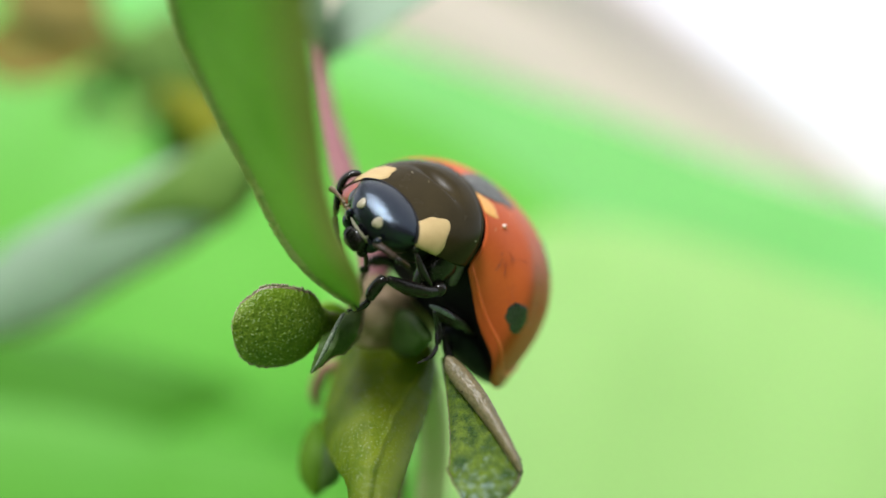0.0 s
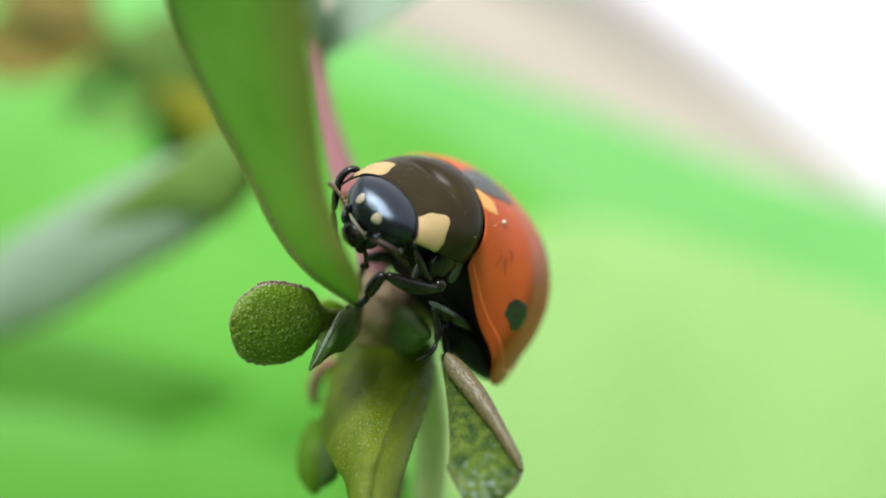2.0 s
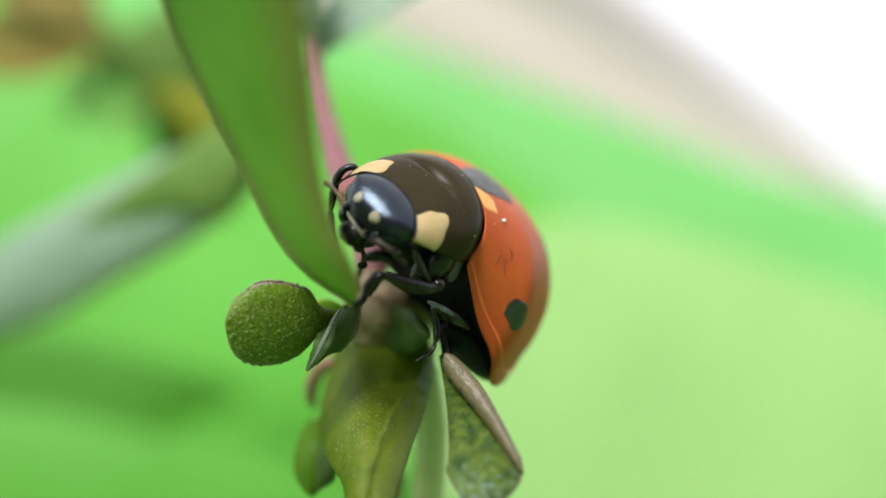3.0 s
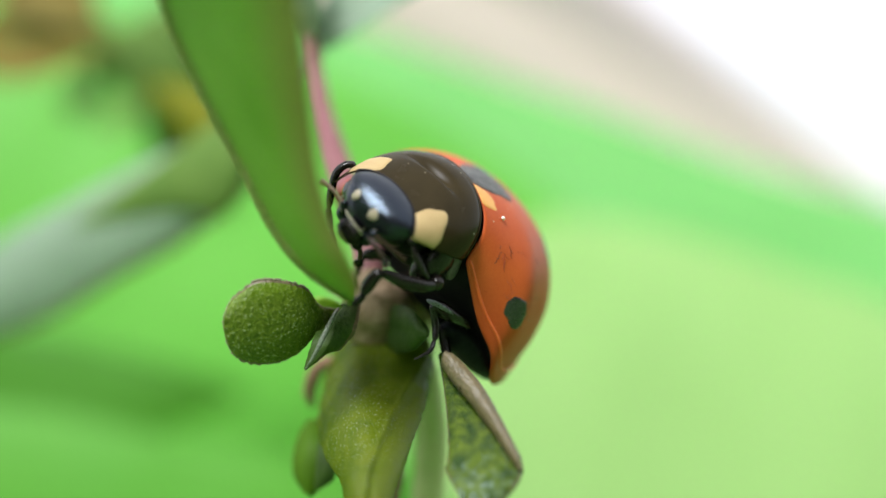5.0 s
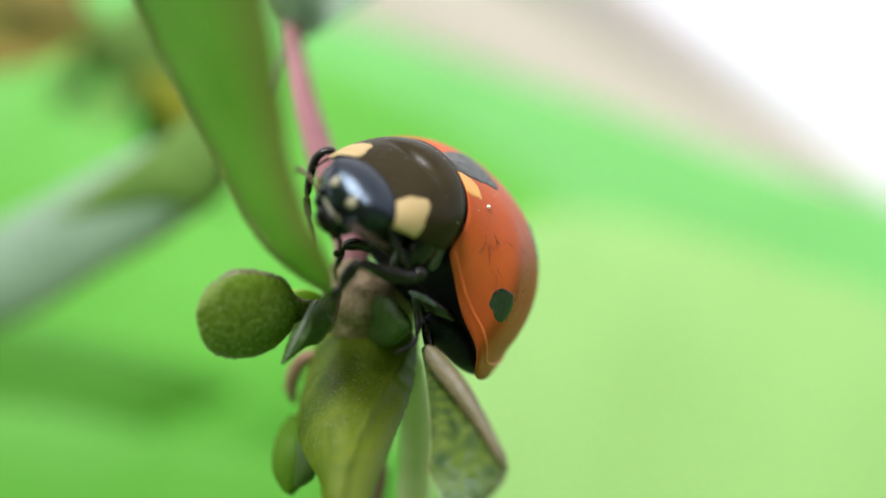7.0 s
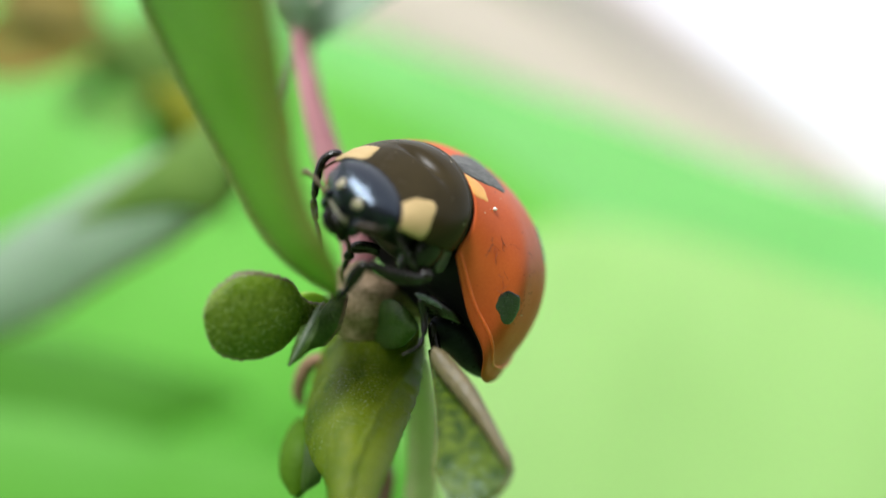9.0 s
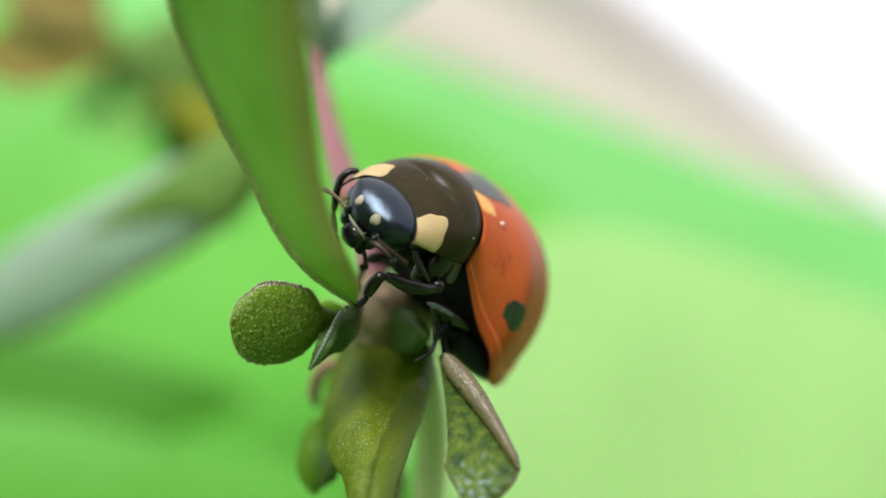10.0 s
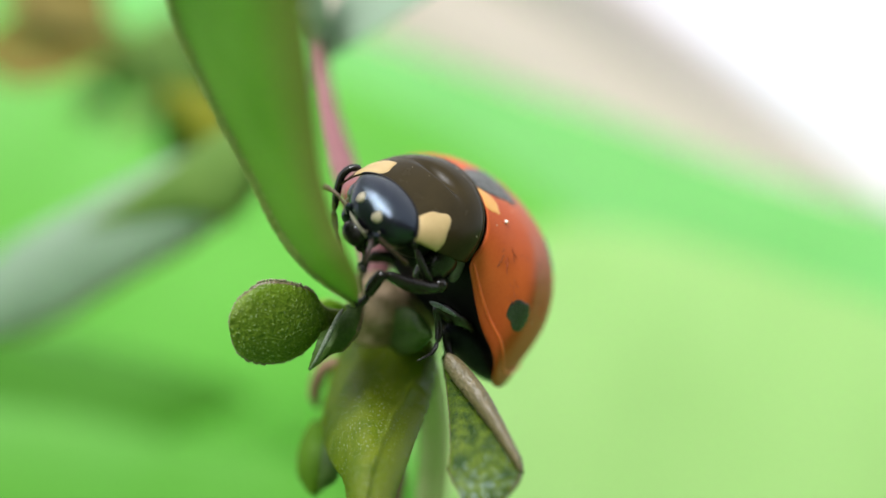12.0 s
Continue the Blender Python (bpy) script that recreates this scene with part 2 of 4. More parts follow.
def tube(points, radii, count=24, sides=14, flat=1.0, wobble=0.0):
    """A round limb along a smooth line with changing radius, its ends rounded; flat squeezes it across."""
    bm = bmesh.new()
    line, rad = curve(points, count), curve([(r,) for r in radii], count)
    rows, side = [], None
    for i in range(count + 1):
        here = Vector(line[i])
        way = (Vector(line[min(i + 1, count)]) - Vector(line[max(i - 1, 0)])).normalized()
        if side is None:
            side = way.orthogonal().normalized()
        side = (side - way * side.dot(way)).normalized()
        up = way.cross(side)
        end = min(i, count - i)
        r = max(rad[i][0], 0.002) * (0.25, 0.75, 0.95)[end] if end < 3 else max(rad[i][0], 0.002)
        row = []
        for j in range(sides):
            a = 2 * math.pi * j / sides
            k = 1 + wobble * noise.noise(Vector((here.x * 3 + math.cos(a), here.y * 3 + math.sin(a), here.z * 3)))
            row.append(bm.verts.new(here + (side * math.cos(a) + up * math.sin(a) * flat) * r * k))
        rows.append(row)
    grid(bm, rows, True)
    bm.faces.new(rows[0]), bm.faces.new(rows[-1])
    return bm


def ball(centre, size, turn=(0, 0, 0), n=20, square=1.0, bump=0.0):
    """A rounded lump: an ellipsoid, boxier as square falls, uneven by bump."""
    bm = bmesh.new()
    m = Matrix.LocRotScale(centre, Euler([radians(a) for a in turn]), None)
    rows = []

    def soft(x):
        return math.copysign(abs(x) ** square, x)
    for i in range(n + 1):
        lat = math.pi * (i / n - 0.5)
        row = []
        for j in range(2 * n if 0 < i < n else 1):
            lon = math.pi * j / n
            p = Vector((size[0] * soft(math.cos(lat)) * soft(math.cos(lon)), size[1] * soft(math.cos(lat)) * soft(math.sin(lon)), size[2] * soft(math.sin(lat))))
            p *= 1 + bump * noise.noise(p * (2.0 / max(size)))
            row.append(bm.verts.new(m @ p))
        rows.append(row if len(row) > 1 else row * (2 * n))
    grid(bm, rows, True)
    return bm


def patch(surf, centre, size, edge=0.12, lift=0.012, seed=0, rings=8, spokes=36, power=2.0, skew=0.0):
    """A thin raised spot that lies on a parametric surface: centre and size in the surface's own two parameters."""
    bm = bmesh.new()

    def at(u, v, h):
        p = surf(u, v)
        d = 1e-3
        n = (surf(u + d, v) - p).cross(surf(u, v + d) - p).normalized()
        if n.dot(p - Vector((p.x * 0.8, 0, 0.2))) < 0:
            n.negate()
        return p + n * h
    mid = bm.verts.new(at(*centre, lift))
    rows = [[mid] * spokes]
    for i in range(1, rings + 1):
        row, r = [], i / rings
        for j in range(spokes):
            a = 2 * math.pi * j / spokes
            k = 1 + edge * noise.noise(Vector((math.cos(a) * 1.5, math.sin(a) * 1.5, seed)))
            q = (abs(math.cos(a)) ** power + abs(math.sin(a)) ** power) ** (-1 / power)
            u, v = centre[0] + size[0] * r * k * q * math.cos(a), centre[1] + size[1] * r * k * q * math.sin(a)
            v += skew * (u - centre[0])
            row.append(bm.verts.new(at(u, v, lift if i < rings else -0.01)))
        rows.append(row)
    grid(bm, rows, True)
    return bm


def leaf_mesh(spine, widths, side, thick=0.25, cup=(0.2, 0.2), crease=0.0, ripple=0.0, n=48, m=16, seed=0, tilt=None, edge=(-2, 2, 1), pebble=0.0, bead=0.12, fold=None, band=0.0, shear=False):
    """A fleshy leaf with thickness: a smooth spine, half-widths along it, the direction across it, and how far each half bends up.
    Beyond edge (shares of the half-width) the second material shows; shear keeps the way across level all along."""
    bm = bmesh.new()
    line, wide = curve(spine, n), curve([(w,) for w in widths], n)
    turn = curve([(a,) for a in (tilt or (0, 0))], n)
    across = Vector(side).normalized()
    share, far = bm.verts.layers.float.new("across"), bm.verts.layers.float.new("along")
    upper, lower = [], []
    for i in range(n + 1):
        here = Vector(line[i])
        way = (Vector(line[min(i + 1, n)]) - Vector(line[max(i - 1, 0)])).normalized()
        s = across if shear else (across - way * across.dot(way)).normalized()
        s = Matrix.Rotation(radians(turn[i][0]), 3, way) @ s
        up = s.cross(way).normalized()
        w = max(wide[i][0], 0.004)
        top, low = [], []
        for j in range(-m, m + 1):
            u = math.sin(math.pi / 2 * j / m)
            bend = (cup[1] if u > 0 else cup[0]) * u * u * w + crease * w * abs(u)
            ruff = ripple * w * noise.noise(Vector((here.x * 1.1 / w + seed, here.z * 1.1 / w, u * 1.3)))
            k = 1 if shear else 1 + 0.035 * noise.noise(Vector((i * 0.35, seed, math.copysign(3, u))))
            body = min(1.0, w / (0.35 * max(x[0] for x in wide))) * thick * math.sqrt(max(0.0, 1 - u * u)) / 2
            mid = here + s * (u * w * k) + up * (bend + ruff)
            lump = pebble * (0.5 - noise.voronoi(mid / bead)[0][0]) if pebble else 0.0
            if fold:
                d = (u - fold[0] - (fold[1] - fold[0]) * i / n + 0.05 * noise.noise(Vector((i * 0.12, seed, 0)))) / fold[3]
                lump += fold[2] * (math.exp(-d * d) - 0.5 / (1 + math.exp(-5 * d)) + (0.25 * noise.noise(mid * 2.2) if d > 0 else 0))
            top.append(bm.verts.new(mid + up * (body + lump) + s * (lump * u if abs(j) > m - 3 else 0)))
            low.append(bm.verts.new(mid - up * (body + lump)) if abs(j) < m else top[-1])
            top[-1][share] = low[-1][share] = u
            top[-1][far] = low[-1][far] = i / n
        upper.append(top), lower.append(low)
    for rows in (upper, lower):
        for q, f in enumerate(grid(bm, rows)):
            u = math.sin(math.pi / 2 * (q % (2 * m) - m + 0.5) / m)
            f.material_index = 1 if u < edge[0] or (1 + u) * wide[q // (2 * m)][0] < band else edge[2] if u > edge[1] else 0
    for k in (0, n):
        ring = upper[k] + lower[k][-2:0:-1]
        bm.faces.new(ring)
    return bm


def beads(spine, widths, side, cup, seed, radius, gap, n=150, sides=(-1, 1), shear=False, inset=0.0, lift=0.0):
    """Small grains set close along the edge of a leaf that leaf_mesh makes from the same plan."""
    bm = bmesh.new()
    line, wide = curve(spine, n), curve([(w,) for w in widths], n)
    across, pick = Vector(side).normalized(), random.Random(int(seed * 10))
    for sign in sides:
        last = None
        for i in range(2, n + 1):
            here = Vector(line[i])
            way = (Vector(line[min(i + 1, n)]) - Vector(line[i - 1])).normalized()
            s = across if shear else (across - way * across.dot(way)).normalized()
            w = max(wide[i][0] - inset * pick.uniform(0.6, 1.4), 0.004)
            k = 1 if shear else 1 + 0.035 * noise.noise(Vector((i * 0.35, seed, math.copysign(3, sign))))
            at = here + s * (sign * w * k) + s.cross(way).normalized() * ((cup[1] if sign > 0 else cup[0]) * w + lift)
            if last is None or (at - last).length > gap:
                last = at
                size = radius * pick.uniform(0.7, 1.25)
                bmesh.ops.create_icosphere(bm, subdivisions=1, radius=size, matrix=Matrix.Translation(at + s * (sign * size * 0.3)))
    return bm


def thing(name, label, category, at=(0, 0, 0), kind="", group=""):
    ob = new(name)
    ob.location = Vector(at) * MM
    ob.empty_display_size = 0.002
    return tagged(ob, label, category, group, kind)


# ---- ground and wall ----
def ground():
    bm = bmesh.new()
    steps = [-400000, -60000, -12000, -3000, -1200, -500, -200, -60, 0, 60, 200, 500, 1200, 3000, 12000, 60000, 400000]
    rows = [[bm.verts.new((x, y, 3 * noise.noise(Vector((x * 0.01, y * 0.01, 0))) - 2 if abs(x) + abs(y) < 4000 else -2)) for x in steps] for y in steps]
    grid(bm, rows)
    tagged(part("ground", bm, LAWN, None), "short green lawn with moss under the plants", "ground", "", "structure")


def wall():
    """A low garden wall with a rounded top that runs away from the plant."""
    a, b = Vector((-440, 530, 0)), Vector((9670, 18940, 0))
    way = (b - a).normalized()
    off = Vector((way.y, -way.x, 0))

    def slab(name, material, low, high, foot, half, dome, parent, label):
        bm = bmesh.new()
        rows = []
        for i in range(41):
            c = a.lerp(b, i / 40)
            rows.append([bm.verts.new(c + off * o + Vector((0, 0, z))) for o, z in [(-foot, low), (foot, low)] + [(half * math.cos(math.pi * k / 24), high - dome + dome * math.sin(math.pi * k / 24)) for k in range(25)]])
        grid(bm, rows, True)
        bm.faces.new(rows[0]), bm.faces.new(rows[-1])
        return part(name, bm, material, parent, label)
    body = slab("wall_garden", PLASTER, -20, 450, 150, 96, 20, None, "")
    slab("coping", COPING, 430, 640, 105, 105, 205, body, "pinkish rounded coping")
    tagged(body, "low pinkish-beige plastered garden wall", "wall", "", "structure")


def added_wall():
    """A plain unseen wall added behind the camera to darken what the beetle reflects."""
    bm = bmesh.new()
    rows = [[bm.verts.new((x, y, z)) for x, y in ((-200, -620), (3200, -620), (3200, -820), (-200, -820))] for z in (-20, 200, 400, 560, 600)]
    grid(bm, rows, True)
    bm.faces.new(rows[0]), bm.faces.new(rows[-1])
    tagged(part("wall_added", bm, DARK_WALL, None), "unseen dark brown wall added for dark reflections", "wall", "", "structure")


ground()
wall()
added_wall()


# ---- blurred broad strap leaves behind ----
def strap_plant():
    """A clump of broad green strap leaves that lean across behind the herb."""
    top = thing("strap_leaf_plant", "bright green broad strap leaves leaning over the lawn", "plant", (95, 95, 0))
    origin = Vector((95, 95, 0))

    def blade(spine, widths, side, material, cup, label, ripple=0.05):
        bm = leaf_mesh([Vector(p) - origin for p in spine], widths, side, 0.9, cup, 0.0, ripple, 60, 12, len(top.children))
        return part("leaf", bm, material, top, label)
    blade([(110, 118, 0), (106, 116, 10), (71.69, 108.00, 47.00), (28.83, 104.00, 62.70), (-5.00, 100.00, 73.60), (-34.04, 98.00, 82.79), (-61.90, 96.00, 89.75)],
          [2, 6, 9.5, 10.5, 10.5, 10, 7], (-0.3, -0.5, -0.75), BLADE, (0.06, 0.03), "mid-green strap leaf")
    blade([(92, 92, 0), (88, 92, 4), (57.08, 86.00, 28.34), (27.60, 82.00, 42.00), (8.37, 80.00, 50.06), (-2.08, 79.50, 55.08), (-8.18, 79.00, 57.70)],
          [3, 12, 19, 19, 15, 7, 0.6], (-0.25, -0.4, -0.88), BLADE_LIME, (0.06, 0.04), "pale lime strap leaf", 0.02)
    blade([(85, 108, 0), (70, 108, 4), (34.37, 112.00, 16.10), (-5.50, 110.00, 43.05), (-37.51, 108.00, 67.13), (-62.04, 106.00, 81.50), (-85.61, 104.00, 90.99)],
          [3, 8, 17, 23, 26, 22, 12], (-0.3, -0.5, -0.75), BLADE_FRESH, (0.1, 0.1), "broad mid-green strap leaf")
    blade([(90, 100, 0), (80, 98, 4), (22.76, 92.00, 42.54), (-4.55, 91.00, 55.72), (-25.91, 90.00, 63.80), (-44.15, 89.00, 70.11), (-67.21, 88.00, 77.33)],
          [2, 6, 12, 19, 20, 17, 10], (-0.25, -0.4, -0.88), BLADE_FRESH, (0.05, 0.05), "broad mid-green strap leaf", 0.03)
    blade([(78, 82, -1), (44, 72, 2), (6.91, 66.00, 25.10), (-6.29, 64.50, 37.40), (-20.17, 63.50, 41.34), (-34.72, 62.50, 44.24), (-45.51, 62.00, 46.39)],
          [2, 4, 5.2, 6.2, 6.3, 6, 3], (-0.25, -0.3, -0.9), BLADE_MID, (0.05, 0.04), "mid-green strap leaf", 0.02)
    # its darker green stands in for shade on the folds at lower left
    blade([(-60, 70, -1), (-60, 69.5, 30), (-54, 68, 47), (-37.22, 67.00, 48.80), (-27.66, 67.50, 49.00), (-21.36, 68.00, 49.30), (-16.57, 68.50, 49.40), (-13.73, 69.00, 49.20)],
          [2, 5, 6.4, 6.4, 5.0, 3.0, 1.4, 0.2], (-0.25, -0.3, -0.9), BLADE_SHADED, (0.06, 0.04), "deep green strap leaf standing in for a shaded fold", 0.02)
    return top


strap_plant()


# ---- the herb ----
def herb():
    """A fleshy-leaved herb with a pink stem; its leaves hang round a node on which the beetle sits."""
    root = Vector((-5.0, 29.0, 0.0))
    top = thing("fleshy_herb", "fleshy-leaved green herb with a pinkish stem and hanging leaves", "plant", root)

    def leaf(spine, widths, side, material, label="", **more):
        return part("leaf", leaf_mesh([Vector(p) - root for p in spine], widths, side, seed=len(top.children) * 7.3, **more), material, top, label)

    def limb(name, points, radii, material, label="", count=60, parent=None):
        return part(name, tube([Vector(p) - root for p in points], radii, count, 18, wobble=0.12), material, parent or top, label)

    limb("stem", [(-5, 29, -3), (-5, 28.5, 20), (-4.6, 27.6, 42), (-1.55, 27.80, 52.41), (-1.71, 27.70, 53.43), (-1.83, 27.40, 54.48), (-1.86, 27.00, 55.52), (-1.82, 26.40, 56.56), (-2.04, 25.20, 58.07), (-1.89, 25.60, 59.86), (-3.02, 28.40, 62.38), (-3.85, 30.50, 64.55), (-4.29, 31.30, 66.35), (-4.55, 31.20, 68.93), (-5.27, 28.60, 72.20), (-5.90, 27.20, 76.00)],
         [0.7, 0.65, 0.5, 0.30, 0.24, 0.22, 0.21, 0.24, 0.42, 0.44, 0.42, 0.38, 0.36, 0.36, 0.3, 0.2], STEM, "pink round stem", 110)
    limb("branch", [(-1.41, 25.20, 58.22), (-0.60, 26.00, 56.92), (-0.26, 26.80, 54.92), (-0.39, 27.40, 52.52), (-0.55, 27.40, 50.89)], [0.3, 0.42, 0.46, 0.44, 0.3], STEM_PALE, "pale yellowish side branch")
    limb("branch", [(-2.02, 25.40, 59.23), (-1.89, 25.20, 58.82), (-1.65, 25.20, 58.29), (-1.71, 25.60, 57.50)], [0.44, 0.66, 0.95, 0.7], NODE, "pinkish brown node between the leaves")

    limb("branch", [(-2.85, 26.00, 56.92), (-3.27, 26.30, 56.65), (-3.53, 26.60, 56.19), (-3.59, 26.80, 55.78), (-3.50, 27.00, 55.44)], [0.14, 0.20, 0.20, 0.16, 0.06], STEM_BROWN, "small brownish side shoot")
    limb("branch", [(-1.48, 26.40, 58.05), (-0.88, 26.40, 58.52), (-0.30, 26.60, 58.43), (0.26, 27.20, 57.67), (0.34, 27.60, 56.73)], [0.5, 0.62, 0.62, 0.5, 0.3], NODE, "brown knobbly side shoot")
    # the long leaf that hangs down before the beetle
    plan = [(-4.60, 30.90, 69.00), (-4.75, 25.00, 67.80), (-4.60, 18.80, 66.20), (-4.10, 16.50, 65.40), (-3.85, 17.05, 64.47), (-3.75, 17.73, 63.70), (-3.58, 18.44, 62.75), (-3.37, 19.10, 61.83), (-3.19, 19.50, 61.11), (-2.88, 19.85, 60.25), (-2.48, 19.96, 59.60), (-2.14, 20.49, 59.10), (-1.91, 21.25, 58.70)], [0.15, 0.6, 1.3, 3.00, 3.71, 3.27, 2.80, 2.28, 1.93, 1.65, 1.42, 0.92, 0.06], (0.48, -0.877, 0.0)
    seed = len(top.children) * 7.3
    lance = leaf(*plan, (LEAF, LEAF_EDGE), "long smooth green lance-shaped leaf with a rough edge", thick=0.22, cup=(0.0, 0.05), n=120, m=40, edge=(-2, 2, 1), band=0.75, pebble=0.010, bead=0.1, shear=True)
    for inset, size in ((0.0, 0.034), (0.09, 0.032), (0.20, 0.030), (0.33, 0.028), (0.47, 0.026), (0.62, 0.024)):
        part("rim", beads([Vector(p) - root for p in plan[0]], plan[1], plan[2], (0.0, 0.05), seed + inset, size, 0.055 + 0.12 * inset, 600, (-1,), True, inset, -0.15 * inset ** 0.5), LEAF_GRAIN, lance, "pale grainy edge")
    # the blurred leaves of the upper node
    leaf([(-4.25, 31.60, 66.20), (-2.90, 31.80, 67.55), (-1.33, 32.20, 68.83), (0.31, 33.00, 70.13), (2.41, 35.00, 72.30)], [0.3, 1.2, 1.5, 1.4, 0.1], (0.616, -0.56, -0.504), LEAF_GREY, "dull grey-green leaf at the upper node", thick=0.4)
    leaf([(-4.27, 31.20, 66.50), (-4.34, 31.00, 66.90), (-4.42, 30.60, 67.70), (-4.55, 30.40, 69.40), (-4.70, 31.00, 71.50)], [0.2, 0.55, 0.75, 0.7, 0.1], (0.9, -0.4, 0.1), LEAF_GREY, "dull grey-green leaf at the upper node", thick=0.3)
    leaf([(-4.36, 31.60, 66.56), (-7.16, 35.00, 63.10), (-10.53, 39.00, 62.20), (-15.09, 42.00, 60.40), (-20.45, 45.00, 58.00), (-28.68, 49.00, 54.40)], [0.2, 1.4, 1.95, 2.05, 2.1, 0.1], (-0.5, 0.35, -0.8), (LEAF_GREY, STEM_BROWN), "long glaucous leaf with a brownish lower edge", thick=0.4, edge=(-2, 0.86, 1))
    # an added leaf whose dull green stands in for the glaucous leaf's shaded base
    leaf([(-6.56, 33.50, 63.11), (-8.20, 35.00, 62.87), (-10.65, 37.00, 62.22), (-15.32, 40.00, 60.74)], [0.4, 1.7, 1.0, 0.05], (-0.3, 0.2, -0.9), LEAF_DULL, "added dull olive-green leaf for the shaded base of the glaucous one", thick=0.3)
    # the round leaf
    plan = [(-2.41, 23.60, 58.19), (-2.85, 22.90, 58.20), (-3.14, 22.40, 58.19), (-3.66, 22.05, 58.18), (-4.28, 21.85, 58.19), (-4.67, 21.80, 58.26), (-4.84, 21.80, 58.29)], [0.17, 0.30, 0.76, 0.98, 0.94, 0.575, 0.05], (0.05, -0.25, 0.97)
    seed = len(top.children) * 7.3
    disc = leaf(*plan, (LEAF_BEAD, RIM_PINK), "round fleshy leaf with a finely beaded surface", thick=0.42, cup=(-0.10, -0.08), n=150, m=60, edge=(-0.95, 0.95, 1), pebble=0.022, bead=0.085)
    part("rim", beads([Vector(p) - root for p in plan[0]], plan[1], plan[2], (-0.10, -0.08), seed, 0.034, 0.055), RIM_BEAD, disc, "pale beaded rim")
    leaf([(-2.29, 25.00, 57.78), (-2.69, 24.60, 58.08), (-3.08, 24.40, 58.33), (-3.40, 24.40, 58.49)], [0.2, 0.45, 0.42, 0.05], (0.2, -0.3, 0.9), LEAF_YOUNG, "small lime young leaf", thick=0.3)
    narrow = leaf([(-2.10, 23.60, 58.62), (-2.37, 22.50, 58.21), (-2.55, 22.20, 57.71), (-3.08, 22.20, 57.10)], [0.16, 0.40, 0.33, 0.03], (0.85, 0.25, 0.45), (LEAF_DARK, RIM_PINK), "narrow folded dark leaf with a rough keel", thick=0.2, crease=0.45, n=60, edge=(-2, 0.9, 1), pebble=0.02, bead=0.08)
    limb("keel", [(-2.31, 22.30, 58.51), (-2.39, 21.90, 58.35), (-2.61, 21.78, 57.88), (-2.83, 21.88, 57.46), (-3.07, 22.15, 57.10)], [0.02, 0.045, 0.055, 0.045, 0.015], KEEL, "grey rough keel", 60, narrow)
    # the big hanging leaf
    leaf([(-1.84, 26.80, 58.31), (-1.75, 26.00, 57.65), (-1.76, 24.20, 56.62), (-1.68, 22.80, 55.87), (-1.56, 21.80, 55.28), (-1.55, 21.00, 54.77), (-1.50, 20.40, 54.19), (-1.51, 20.20, 53.76)],
         [0.8, 1.42, 1.50, 1.20, 0.82, 0.60, 0.40, 0.05], (0.95, 0.05, 0.15), LEAF_FLESH, "large hanging fleshy leaf", thick=0.9, cup=(0.75, 0.18), n=150, m=56, pebble=0.016, bead=0.09, edge=(-2, 2, 1), fold=(1.35, -0.35, 0.085, 0.08))
    leaf([(-3.40, 26.00, 55.10), (-3.36, 25.50, 54.98), (-3.30, 25.00, 54.60), (-3.30, 24.80, 54.04), (-3.30, 24.80, 53.55)], [0.15, 0.42, 0.57, 0.49, 0.04], (0.9, -0.2, 0.1), (LEAF_BUD, RIM_PINK), "small oval leaf bud", thick=0.6, n=70, m=24, pebble=0.03, bead=0.1, edge=(-0.93, 2, 1))
    leaf([(-3.02, 24.90, 54.98), (-2.90, 24.40, 54.64), (-2.92, 24.30, 54.23), (-3.13, 24.60, 53.78)], [0.1, 0.28, 0.28, 0.04], (0.8, -0.5, 0.1), LEAF_DARK, "dark scale on the bud", thick=0.3)
    # the folded leaf below the wing case: a frosted face and a pinkish back
    leaf([(0.10, 23.20, 57.35), (0.36, 22.40, 56.75), (0.58, 21.70, 56.12), (0.82, 21.10, 55.55), (0.90, 20.80, 55.21), (0.80, 20.40, 54.82), (0.61, 20.10, 54.30)],
         [0.16, 0.30, 0.46, 0.72, 0.84, 0.60, 0.05], (0.9, 0.2, 0.25), (LEAF_FROST, RIM_PINK), "folded leaf with a frosted face", thick=0.3, crease=-0.12, n=160, m=44, edge=(-0.95, 0.93, 1), pebble=0.03, bead=0.08)
    leaf([(0.12, 22.30, 57.38), (0.20, 22.20, 57.29), (0.48, 21.90, 56.98), (0.83, 21.50, 56.58), (1.22, 21.10, 56.01), (1.54, 20.70, 55.48), (1.68, 20.45, 55.19)],
         [0.10, 0.20, 0.24, 0.22, 0.16, 0.11, 0.04], (0.75, 0.3, 0.55), RIM_PINK, "pinkish rough back of the folded leaf", thick=0.4, n=140, m=24, pebble=0.03, bead=0.07)
    leaf([(-2.07, 27.00, 57.58), (-1.29, 25.00, 57.81), (-0.68, 23.20, 57.92), (-0.29, 22.40, 57.88)], [0.3, 0.58, 0.52, 0.05], (0.1, -0.3, 0.95), LEAF_DARK, "small rounded dark leaf under the beetle", thick=0.35, crease=-0.25)
    return top


herb()


